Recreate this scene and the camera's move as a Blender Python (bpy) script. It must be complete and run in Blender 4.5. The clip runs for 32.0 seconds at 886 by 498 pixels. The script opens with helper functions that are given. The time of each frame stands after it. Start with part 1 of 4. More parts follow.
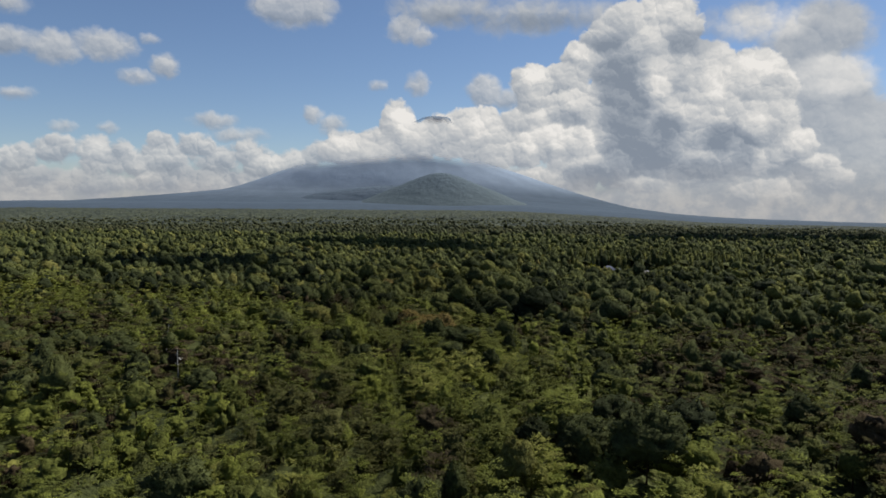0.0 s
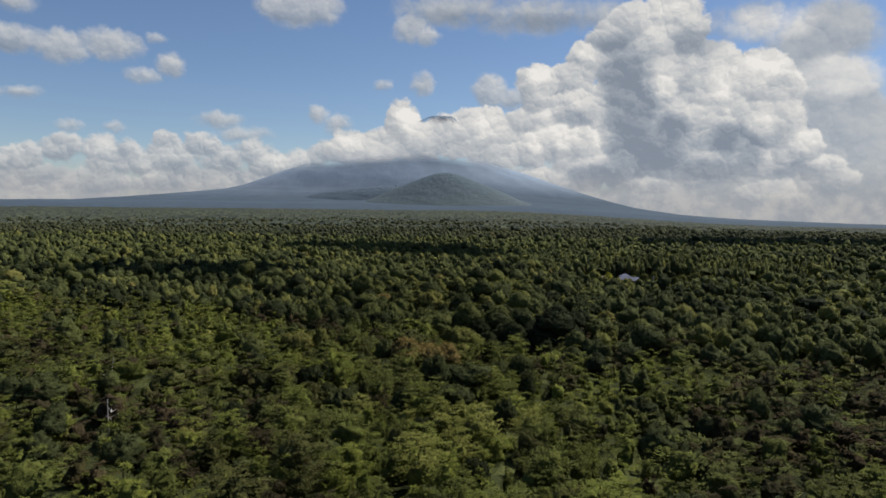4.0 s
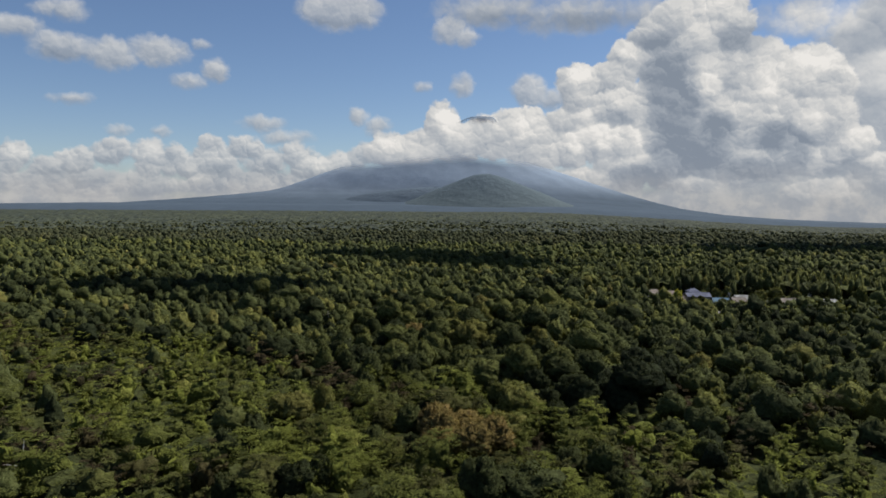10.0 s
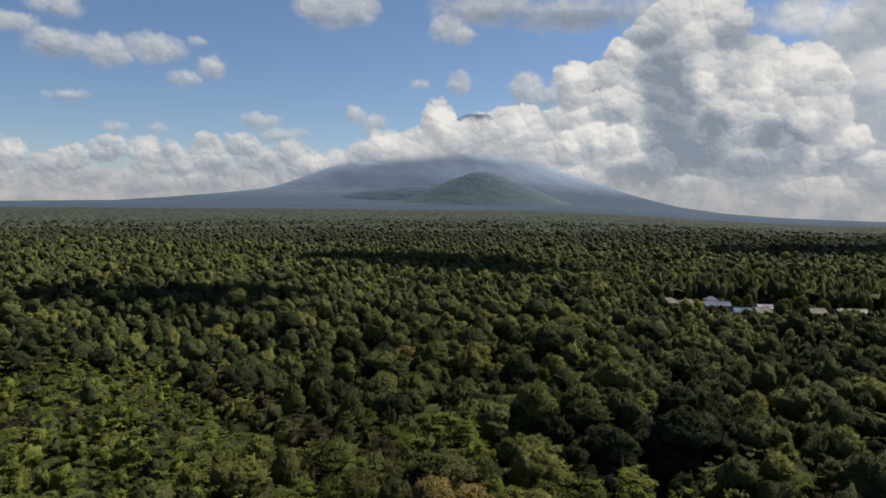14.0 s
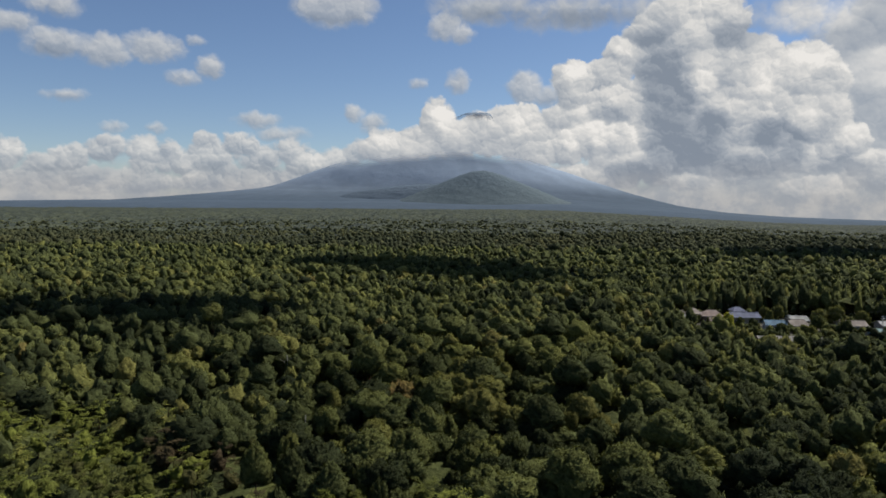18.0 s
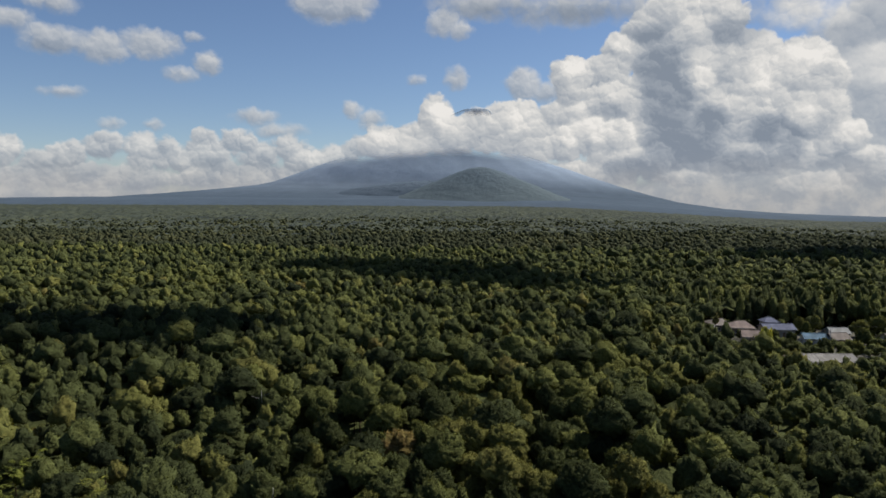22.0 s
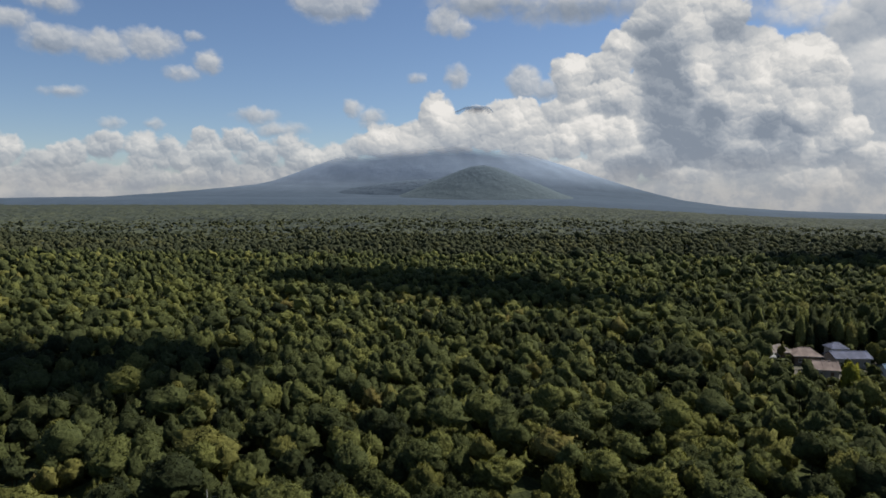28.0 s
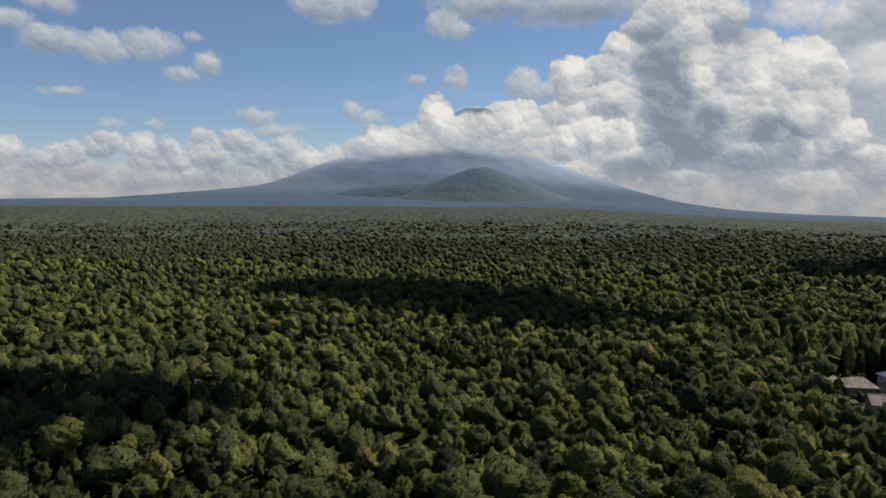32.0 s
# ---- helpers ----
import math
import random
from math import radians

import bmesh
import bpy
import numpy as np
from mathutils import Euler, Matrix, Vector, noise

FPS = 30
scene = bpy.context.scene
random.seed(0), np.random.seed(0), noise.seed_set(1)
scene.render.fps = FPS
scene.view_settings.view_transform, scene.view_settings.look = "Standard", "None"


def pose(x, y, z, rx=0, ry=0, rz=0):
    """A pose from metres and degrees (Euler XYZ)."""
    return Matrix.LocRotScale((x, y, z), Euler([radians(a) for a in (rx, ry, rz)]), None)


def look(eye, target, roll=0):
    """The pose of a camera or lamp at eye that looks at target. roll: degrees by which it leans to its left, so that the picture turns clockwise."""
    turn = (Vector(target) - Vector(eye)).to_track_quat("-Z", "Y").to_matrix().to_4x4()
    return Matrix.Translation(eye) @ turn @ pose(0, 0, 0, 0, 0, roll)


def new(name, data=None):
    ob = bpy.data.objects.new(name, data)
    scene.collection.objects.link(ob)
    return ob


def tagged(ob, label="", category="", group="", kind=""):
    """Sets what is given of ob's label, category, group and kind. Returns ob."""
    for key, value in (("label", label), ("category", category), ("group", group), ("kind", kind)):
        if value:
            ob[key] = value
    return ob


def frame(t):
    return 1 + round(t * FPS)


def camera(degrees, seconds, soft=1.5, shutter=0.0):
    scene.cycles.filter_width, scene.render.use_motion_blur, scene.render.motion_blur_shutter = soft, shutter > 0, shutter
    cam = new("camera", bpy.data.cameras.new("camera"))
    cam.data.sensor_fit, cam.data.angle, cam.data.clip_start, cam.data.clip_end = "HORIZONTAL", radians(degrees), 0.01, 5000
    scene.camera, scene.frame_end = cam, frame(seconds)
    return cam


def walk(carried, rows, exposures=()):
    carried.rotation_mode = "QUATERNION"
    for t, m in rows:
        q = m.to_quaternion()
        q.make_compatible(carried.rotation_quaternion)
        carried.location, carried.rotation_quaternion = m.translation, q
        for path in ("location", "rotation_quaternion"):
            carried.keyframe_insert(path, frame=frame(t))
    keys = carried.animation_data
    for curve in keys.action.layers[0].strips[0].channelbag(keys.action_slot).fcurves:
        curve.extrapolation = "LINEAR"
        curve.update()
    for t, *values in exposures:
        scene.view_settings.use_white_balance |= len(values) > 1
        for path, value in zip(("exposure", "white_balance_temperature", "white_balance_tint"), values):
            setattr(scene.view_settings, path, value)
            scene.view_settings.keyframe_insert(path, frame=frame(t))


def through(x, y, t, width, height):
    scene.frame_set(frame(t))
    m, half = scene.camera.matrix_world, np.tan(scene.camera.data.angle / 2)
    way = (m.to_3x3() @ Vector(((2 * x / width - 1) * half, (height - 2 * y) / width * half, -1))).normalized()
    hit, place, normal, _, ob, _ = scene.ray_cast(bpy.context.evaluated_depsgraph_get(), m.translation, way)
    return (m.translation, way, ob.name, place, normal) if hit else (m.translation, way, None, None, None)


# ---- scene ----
EXPOSURE, SKY, SUN = 0.35, 0.089, 5.0
# heights in metres at which the volcano enters the cloud and its rim comes out again
CLOUD_BASE, CLOUD_TOP = 292.0, 566.0
# the volcano's two flanks: distance from the axis, height above the plain
LEFT_R = [0, 85, 560, 693, 923, 1077, 1210, 1349, 1480, 1701, 2096, 2495, 3360]
LEFT_Z = [640, 634, 420, 370, 304, 255, 205, 159, 132, 108, 75, 50, 40]
RIGHT_R = [0, 85, 211, 323, 584, 769, 955, 1140, 1322, 1687, 3240]
RIGHT_Z = [640, 634, 430, 330, 252, 200, 149, 108, 74, 46, 25]
HILL_AT, HILL_H, HILL_W = (-20.0, 4100.0), 226.0, (640.0, 680.0)


def CLEARING(x, y):
    """The hamlet's open ground among the trees."""
    return ((x > 70) & (x < 150) & (y > 368) & (y < 406)) | ((x > 80) & (x < 108) & (y > 330) & (y < 354)) | (
        (x > 150) & (x < 205) & (y > 366) & (y < 392))


def LOW_GROWTH(x, y):
    """Young trees and shrubs before the houses."""
    return ((x > 62) & (x < 150) & (y > 400) & (y < 409)) | ((x > 62) & (x < 150) & (y > 328) & (y < 372)) | ((x > 70) & (x < 106) & (y > 306) & (y <= 340)) | (
        (x > 130) & (x < 215) & (y > 340) & (y < 370))


# where the houses stand: x, y, width, depth
HOUSE_SPOTS = [
    (92.5, 348.5, 14.2, 7.0),
    (80.0, 402.5, 6.5, 7.0),
    (86.8, 398.5, 7.4, 7.0),
    (74.6, 396.5, 4.0, 3.2),
    (84.5, 382.0, 6.6, 6.0),
    (98.2, 395.5, 10.4, 6.0),
    (98.6, 403.5, 4.6, 4.6),
    (104.2, 381.0, 6.8, 5.0),
    (111.5, 380.0, 5.6, 5.4),
    (78.8, 349.0, 4.4, 4.6),
    (99.6, 340.5, 4.4, 4.2),
    (91.5, 338.5, 2.8, 2.4),
    (117.5, 392.0, 6.0, 5.0),
    (133.2, 383.0, 8.6, 6.0),
    (133.5, 369.5, 5.2, 5.0),
    (150.5, 386.0, 11.5, 6.0),
    (187.0, 383.0, 10.0, 6.0),
]

# ---- camera ----
# seconds, x, y, z in metres, yaw, pitch, lean in degrees
PATH = [
    (0.0, 0.00, 0.00, 40.97, 0.01, -3.82, 0.44),
    (1.0, 0.16, 6.94, 41.43, -0.05, -3.82, 0.49),
    (2.0, 0.25, 13.86, 41.87, -0.13, -3.82, 0.55),
    (3.0, 0.28, 20.75, 42.29, -0.19, -3.83, 0.61),
    (3.5, 0.27, 24.18, 42.49, -0.03, -3.84, 0.63),
    (5.5, 0.09, 37.86, 43.26, 2.24, -3.83, 0.56),
    (6.0, 0.01, 41.27, 43.44, 2.64, -3.82, 0.54),
    (6.5, -0.08, 44.66, 43.62, 2.98, -3.81, 0.52),
    (7.0, -0.18, 48.05, 43.79, 3.29, -3.78, 0.50),
    (7.5, -0.30, 51.44, 43.97, 3.56, -3.76, 0.47),
    (8.0, -0.43, 54.81, 44.14, 3.72, -3.74, 0.44),
    (8.5, -0.58, 58.18, 44.30, 3.77, -3.74, 0.42),
    (9.0, -0.73, 61.55, 44.47, 3.74, -3.75, 0.39),
    (10.0, -1.08, 68.26, 44.79, 3.72, -3.77, 0.36),
    (11.0, -1.47, 74.94, 45.11, 3.65, -3.80, 0.35),
    (12.0, -1.91, 81.60, 45.42, 3.56, -3.83, 0.38),
    (13.0, -2.39, 88.23, 45.72, 3.49, -3.88, 0.41),
    (14.0, -2.90, 94.83, 46.02, 3.42, -3.94, 0.43),
    (14.5, -3.17, 98.12, 46.17, 3.39, -3.96, 0.43),
    (16.5, -4.35, 111.22, 46.77, 3.39, -3.96, 0.39),
    (17.0, -4.66, 114.48, 46.93, 3.38, -3.97, 0.38),
    (18.0, -5.31, 120.97, 47.23, 3.35, -4.03, 0.35),
    (19.0, -5.99, 127.44, 47.54, 3.33, -4.11, 0.32),
    (20.0, -6.70, 133.88, 47.86, 3.30, -4.20, 0.31),
    (21.0, -7.42, 140.30, 48.19, 3.25, -4.28, 0.31),
    (22.0, -8.18, 146.68, 48.52, 3.22, -4.32, 0.29),
    (23.0, -8.95, 153.04, 48.87, 3.21, -4.34, 0.26),
    (24.0, -9.73, 159.37, 49.23, 3.24, -4.35, 0.20),
    (25.0, -10.54, 165.68, 49.60, 3.28, -4.38, 0.15),
    (25.5, -10.94, 168.82, 49.80, 3.29, -4.41, 0.13),
    (27.5, -12.60, 181.32, 50.61, 3.29, -4.47, 0.07),
    (28.0, -13.02, 184.42, 50.83, 3.29, -4.46, 0.07),
    (29.0, -13.86, 190.62, 51.27, 3.27, -4.45, 0.07),
    (30.0, -14.71, 196.78, 51.74, 3.24, -4.42, 0.11),
    (31.0, -15.56, 202.92, 52.23, 3.21, -4.37, 0.16),
    (32.0, -16.41, 209.02, 52.75, 3.19, -4.32, 0.22),
]
cam = camera(66.0, 32.0, soft=1.65)
walk(cam, [(t, pose(x, y, z, 90 + pitch, -lean, yaw)) for t, x, y, z, yaw, pitch, lean in PATH],
     exposures=[(0.0, EXPOSURE), (32.0, EXPOSURE)])

# ---- world and sun ----
# clouds as (azimuth, elevation, half width, half height) in degrees; azimuth 0 is straight ahead
SMALL_CLOUDS = [
    (-32.6, 11.1, 2.0, 1.0), (-29.5, 10.9, 1.9, 1.1), (-26.0, 11.4, 2.2, 1.1), (-22.0, 10.3, 1.0, 0.9), (-24.1, 9.3, 1.2, 0.5),
    (-31.9, 7.5, 1.2, 0.4), (-12.3, 15.3, 3.5, 1.5), (-32.3, 13.6, 1.8, 0.7), (-35.3, 12.1, 1.6, 0.8), (-18.4, 6.3, 1.8, 0.6),
    (-16.4, 5.4, 1.7, 0.6), (-23.0, 12.1, 0.6, 0.3), (-5.6, 9.6, 0.7, 0.4), (-2.2, 9.8, 0.9, 1.0), (3.4, 9.3, 1.6, 1.4),
    (5.5, 8.6, 1.4, 0.9), (-10.8, 7.2, 0.7, 0.7), (-9.1, 6.3, 1.2, 0.8), (-26.0, 5.4, 0.6, 0.3), (-28.9, 5.4, 0.7, 0.3),
    (-3.3, 14.0, 1.3, 1.0), (-1.9, 13.5, 0.9, 0.7),
]
CLOUD_BANK = [
    (-35.8, 3.3, 1.0, 1.0), (-33.8, 2.4, 1.1, 0.7), (-31.8, 3.0, 1.1, 0.9), (-29.3, 3.7, 1.3, 1.0), (-27.0, 3.4, 1.2, 1.4),
    (-25.0, 3.7, 0.7, 0.7), (-24.6, 2.8, 1.4, 1.0), (-22.3, 4.3, 0.8, 0.7), (-22.1, 3.3, 1.7, 1.1), (-19.7, 4.3, 1.2, 1.0),
    (-18.2, 3.2, 1.8, 1.1), (-16.0, 3.8, 1.4, 1.0), (-14.7, 3.0, 1.6, 0.9), (-11.9, 3.3, 1.6, 1.0), (-10.1, 4.2, 1.4, 0.8),
    (-8.2, 5.0, 1.2, 1.0), (-38.1, 2.4, 2.0, 1.3), (-40.8, 2.5, 1.9, 1.1), (-30.5, 1.4, 6.5, 0.9), (-19.6, 1.7, 5.3, 1.0),
]
CAP_CLOUDS = [
    (-7.3, 4.2, 2.8, 1.4), (-5.6, 4.8, 1.9, 1.2), (-3.8, 6.4, 1.4, 2.1), (-2.6, 5.0, 2.8, 1.6), (0.2, 5.5, 2.4, 1.7),
    (2.3, 6.6, 1.9, 1.3), (3.5, 6.8, 1.4, 1.0), (4.0, 4.8, 2.8, 1.9), (6.7, 4.8, 1.8, 1.7), (8.8, 5.2, 2.0, 1.8),
    (11.0, 4.9, 2.0, 1.9), (13.0, 5.4, 1.2, 1.7), (11.3, 3.1, 2.7, 1.6), (7.1, 6.8, 2.3, 1.2), (10.3, 7.6, 2.3, 1.6),
    (12.5, 6.9, 1.8, 1.1), (7.1, 9.9, 1.6, 1.4), (7.1, 8.6, 1.1, 1.4), (13.4, 3.1, 1.8, 1.4), (9.5, 2.0, 3.2, 1.1),
]
TOWER_CLOUDS = [
    (11.0, 11.7, 1.5, 1.2), (10.0, 10.0, 2.3, 1.7), (13.2, 13.1, 1.9, 1.5), (14.8, 14.4, 2.0, 1.5), (17.3, 14.8, 2.6, 1.6),
    (18.9, 13.7, 1.6, 1.3), (14.1, 10.7, 2.6, 2.3), (17.0, 11.8, 3.4, 2.7), (13.3, 7.8, 2.6, 2.7), (16.9, 9.1, 2.1, 2.2),
    (20.2, 9.9, 3.2, 2.6), (23.7, 9.5, 2.7, 2.2), (25.5, 8.4, 1.7, 2.2), (20.7, 6.6, 4.4, 3.5), (24.9, 6.2, 2.6, 2.5),
    (26.8, 4.5, 1.8, 1.4), (24.3, 3.8, 3.0, 1.7), (19.7, 3.7, 4.9, 2.2), (15.5, 5.5, 3.0, 3.6), (16.0, 1.8, 2.6, 0.9),
    (25.5, 1.1, 2.6, 1.1), (28.6, 2.3, 2.1, 1.6),
]
CLOUD_SHEETS = [
    (0.1, 15.5, 5.2, 1.6), (6.5, 15.0, 6.0, 1.6), (11.8, 15.0, 4.0, 1.4), (23.9, 13.6, 4.2, 1.7), (28.1, 12.3, 4.2, 2.8),
    (28.4, 7.8, 3.9, 4.8), (27.3, 1.1, 10.9, 3.3), (17.7, 0.4, 8.4, 2.2), (31.2, 3.7, 4.0, 5.1), (-32.8, 0.1, 12.2, 1.9),
    (-42.4, 0.6, 7.8, 2.2), (-17.8, 0.7, 8.1, 1.8), (6.8, 1.6, 7.4, 1.9),
]
SUNLIT_TOPS = [
    (16.8, 9.9, 1.7, 1.6), (24.0, 10.4, 2.3, 1.1), (24.4, 6.2, 1.2, 1.3), (27.3, 4.9, 1.4, 0.9), (18.1, 14.8, 2.1, 1.0),
    (11.5, 11.9, 1.2, 0.9), (8.5, 5.4, 2.7, 1.4), (12.5, 5.8, 1.3, 1.6), (-3.5, 6.9, 1.2, 1.2), (15.6, 1.9, 1.7, 0.4),
    (25.1, 0.9, 2.3, 0.6), (-8.2, 4.7, 1.1, 0.8), (-27.0, 3.8, 1.2, 0.9), (-35.4, 3.4, 1.1, 0.7), (22.2, 9.4, 3.1, 1.3),
    (7.1, 10.4, 1.1, 0.9), (-29.8, 0.4, 3.1, 0.4), (3.0, 6.4, 1.9, 1.0), (-35.2, 0.3, 2.1, 0.4), (-13.8, 3.1, 2.3, 0.7),
    (24.6, 13.4, 4.0, 1.5), (29.5, 9.4, 3.4, 1.7),
]
GREY_UNDERSIDES = [
    (14.6, 7.0, 2.4, 5.6), (13.7, 9.9, 1.7, 2.3), (19.4, 12.4, 2.4, 1.1), (20.5, 3.0, 4.0, 1.1), (23.5, 4.0, 1.2, 1.7),
    (7.4, 14.4, 5.5, 0.8), (0.6, 14.8, 4.3, 0.8), (16.8, 4.0, 2.5, 1.8), (12.6, 2.0, 3.1, 1.4),
    (13.2, 12.5, 1.9, 1.1), (17.8, 6.1, 1.7, 1.5), (10.5, 7.0, 1.8, 0.6), (8.5, 4.5, 0.7, 0.5),
    (-18.7, 2.3, 5.3, 0.6), (-31.6, 1.8, 4.5, 0.6), (22.0, 5.1, 1.4, 1.5), (-10.1, 2.9, 2.3, 0.5), (-32.6, 10.6, 1.8, 0.6),
    (-12.3, 14.4, 2.8, 0.4), (27.2, 2.7, 2.2, 0.7),
]


class Graph:
    """A short way to write shader nodes."""

    def __init__(self, tree):
        self.tree = tree
        tree.nodes.clear()

    def add(self, kind, ins=(), **attrs):
        n = self.tree.nodes.new(kind)
        for k, v in attrs.items():
            setattr(n, k, v)
        for key, v in (ins.items() if isinstance(ins, dict) else enumerate(ins)):
            if isinstance(v, bpy.types.NodeSocket):
                self.tree.links.new(v, n.inputs[key])
            elif v is not None:
                n.inputs[key].default_value = v
        return n

    def math(self, op, a, b=0.0, c=0.0, clamp=False):
        return self.add("ShaderNodeMath", (a, b, c), operation=op, use_clamp=clamp).outputs[0]

    def vec(self, op, a, b=(0, 0, 0), c=(0, 0, 0)):
        n = self.add("ShaderNodeVectorMath", (a, b, c), operation=op)
        return n.outputs["Value"] if op in ("LENGTH", "DOT_PRODUCT") else n.outputs["Vector"]

    def noise(self, v, scale, detail=3.0, rough=0.55, out="Fac"):
        return self.add("ShaderNodeTexNoise", {"Vector": v, "Scale": scale, "Detail": detail, "Roughness": rough}).outputs[out]

    def ramp(self, fac, stops, smooth=False):
        n = self.add("ShaderNodeValToRGB", (fac,))
        n.color_ramp.interpolation = "EASE" if smooth else "LINEAR"
        e = n.color_ramp.elements
        while len(e) < len(stops):
            e.new(0.5)
        for el, (p, c) in zip(e, stops):
            el.position, el.color = p, (*c, 1.0)
        return n.outputs["Color"]

    def span(self, v, a, b, lo=0.0, hi=1.0):
        return self.add("ShaderNodeMapRange", (v, a, b, lo, hi), interpolation_type="SMOOTHSTEP").outputs[0]

    def mix(self, fac, a, b, blend="MIX"):
        n = self.add("ShaderNodeMix", data_type="RGBA", blend_type=blend)
        for k, v in ((0, fac), (6, a), (7, b)):
            if isinstance(v, bpy.types.NodeSocket):
                self.tree.links.new(v, n.inputs[k])
            else:
                n.inputs[k].default_value = v if k == 0 else (*v, 1.0)
        return n.outputs[2]


SUN_AZ, SUN_EL = 58.0, 50.0


def build_world():
    world = bpy.data.worlds.new("sky")
    scene.world = world
    world.use_nodes = True
    g = Graph(world.node_tree)
    d = g.add("ShaderNodeTexCoord").outputs["Generated"]
    sky = g.add("ShaderNodeTexSky", sky_type="NISHITA", sun_disc=False, sun_elevation=radians(SUN_EL),
                sun_rotation=radians(SUN_AZ), altitude=900.0, air_density=1.0, dust_density=0.4, ozone_density=4.0)
    blue = g.vec("MULTIPLY", sky.outputs["Color"], (SKY * 1.0, SKY * 0.98, SKY * 1.01))
    xyz = g.add("ShaderNodeSeparateXYZ", (d,)).outputs
    az = g.math("MULTIPLY", g.math("ARCTAN2", xyz[0], xyz[1]), 57.2958)
    el = g.math("MULTIPLY", g.math("ARCSINE", xyz[2]), 57.2958)
    uv = g.add("ShaderNodeCombineXYZ", (az, el, 0.0)).outputs[0]
    # every field is read twice, here and once more a little towards the sun: the difference shades the billows
    coarse = g.vec("SUBTRACT", g.noise(uv, 0.30, 1.0, 0.5, "Color"), (0.5, 0.5, 0.5))
    fine = g.vec("SUBTRACT", g.noise(uv, 1.3, 2.5, 0.5, "Color"), (0.5, 0.5, 0.5))
    here = g.vec("MULTIPLY_ADD", fine, (0.85, 0.7, 0.0), g.vec("MULTIPLY_ADD", coarse, (0.6, 0.5, 0.0), uv))
    sunward = g.vec("ADD", here, (0.07, 0.15, 0.0))

    def lobes(p, lists, swell, soft=0.5):
        top = None
        for a, e, w, h in lists:
            q = g.vec("MULTIPLY_ADD", p, (1 / w, 1 / h, 0), (-a / w, -e / h, 0))
            s = swell * min(w, h)
            one = g.math("MULTIPLY_ADD", g.vec("DOT_PRODUCT", q, q), -s, s)
            top = one if top is None else g.math("SMOOTH_MAX", top, one, soft)
        return top

    def billows(p):
        """Rounded puffs of three sizes: how far they swell the outline, and how strongly they catch the light."""
        swell, light = -0.62, 0.0
        for scale, amount, glow in ((0.36, 0.62, 1.5), (1.0, 0.34, 0.44), (2.5, 0.10, 0.09)):
            d2 = g.add("ShaderNodeTexVoronoi", {"Vector": p, "Scale": scale}, voronoi_dimensions="2D", feature="F1").outputs["Distance"]
            dome = g.math("MULTIPLY_ADD", g.math("MULTIPLY", d2, d2), -1.0, 1.0)
            swell, light = g.math("MULTIPLY_ADD", dome, amount, swell), g.math("MULTIPLY_ADD", dome, glow, light)
        wisps = g.noise(p, 0.9, 3.0, 0.6)
        return g.math("MULTIPLY_ADD", wisps, 0.7, g.math("SUBTRACT", swell, 0.35)), g.math("MULTIPLY_ADD", wisps, 0.6, light)

    puff, lit = billows(here)
    relief = g.math("SUBTRACT", lit, billows(sunward)[1])
    soft_noise = g.noise(uv, 0.45, 5.0, 0.6)
    grey = g.span(lobes(here, GREY_UNDERSIDES, 1.0, 0.6), -0.5, 1.7)
    sunlit = g.span(lobes(here, SUNLIT_TOPS, 1.0, 0.5), -0.3, 1.3)
    mood = g.math("MULTIPLY_ADD", sunlit, 0.30, g.math("MULTIPLY", grey, -0.56))
    mood = g.math("ADD", mood, g.math("MULTIPLY_ADD", soft_noise, 0.5, -0.25))
    shades = [(0.0, (0.23, 0.27, 0.33)), (0.33, (0.345, 0.38, 0.43)), (0.62, (0.52, 0.535, 0.55)), (0.85, (0.70, 0.69, 0.67)), (1.0, (0.83, 0.805, 0.77))]

    def layer(under, lists, base, swell, edge, rough, light, cover=1.0, lift=0.0):
        """One bank of cloud laid over what lies behind it."""
        body, body_sun = lobes(here, lists, swell, 0.35), lobes(sunward, lists, swell, 0.35)
        shape = g.math("ADD", g.math("MULTIPLY_ADD", puff, rough, body), lift)
        alpha = g.math("MULTIPLY", g.span(shape, 0.0, edge), cover)
        slope = g.math("MULTIPLY_ADD", g.math("SUBTRACT", body, body_sun), light, g.math("MULTIPLY", relief, rough * light * 0.8))
        slope = g.math("MINIMUM", g.math("MAXIMUM", slope, -0.26), 0.26)
        tone = g.math("ADD", g.math("ADD", slope, base), mood)
        return g.mix(alpha, under, g.ramp(tone, shades))

    # behind and overhead the broken cumulus goes on
    off = g.math("SUBTRACT", g.math("ABSOLUTE", az), 46.0)
    high = g.math("SUBTRACT", el, 21.0)
    beyond = g.math("MULTIPLY", g.math("MAXIMUM", off, high), 0.12, clamp=True)
    broad = g.math("MULTIPLY_ADD", g.noise(d, 3.5, 4.0), 4.6, -2.6)
    broad = g.math("MULTIPLY", g.span(broad, -0.1, 0.9), beyond)
    view = g.mix(broad, blue, (0.50, 0.51, 0.53))
    view = layer(view, CLOUD_SHEETS, 0.44, 0.5, 1.1, 0.75, 0.6, 0.96)
    view = layer(view, SMALL_CLOUDS, 0.48, 0.8, 1.15, 0.9, 1.0, 0.84, 0.30)
    view = layer(view, TOWER_CLOUDS, 0.56, 0.7, 0.42, 1.0, 1.2)
    view = layer(view, CLOUD_BANK, 0.48, 0.7, 0.6, 1.2, 1.25, 0.92, 0.22)
    view = layer(view, CAP_CLOUDS, 0.60, 0.7, 0.36, 1.0, 1.2, 1.0, 0.10)
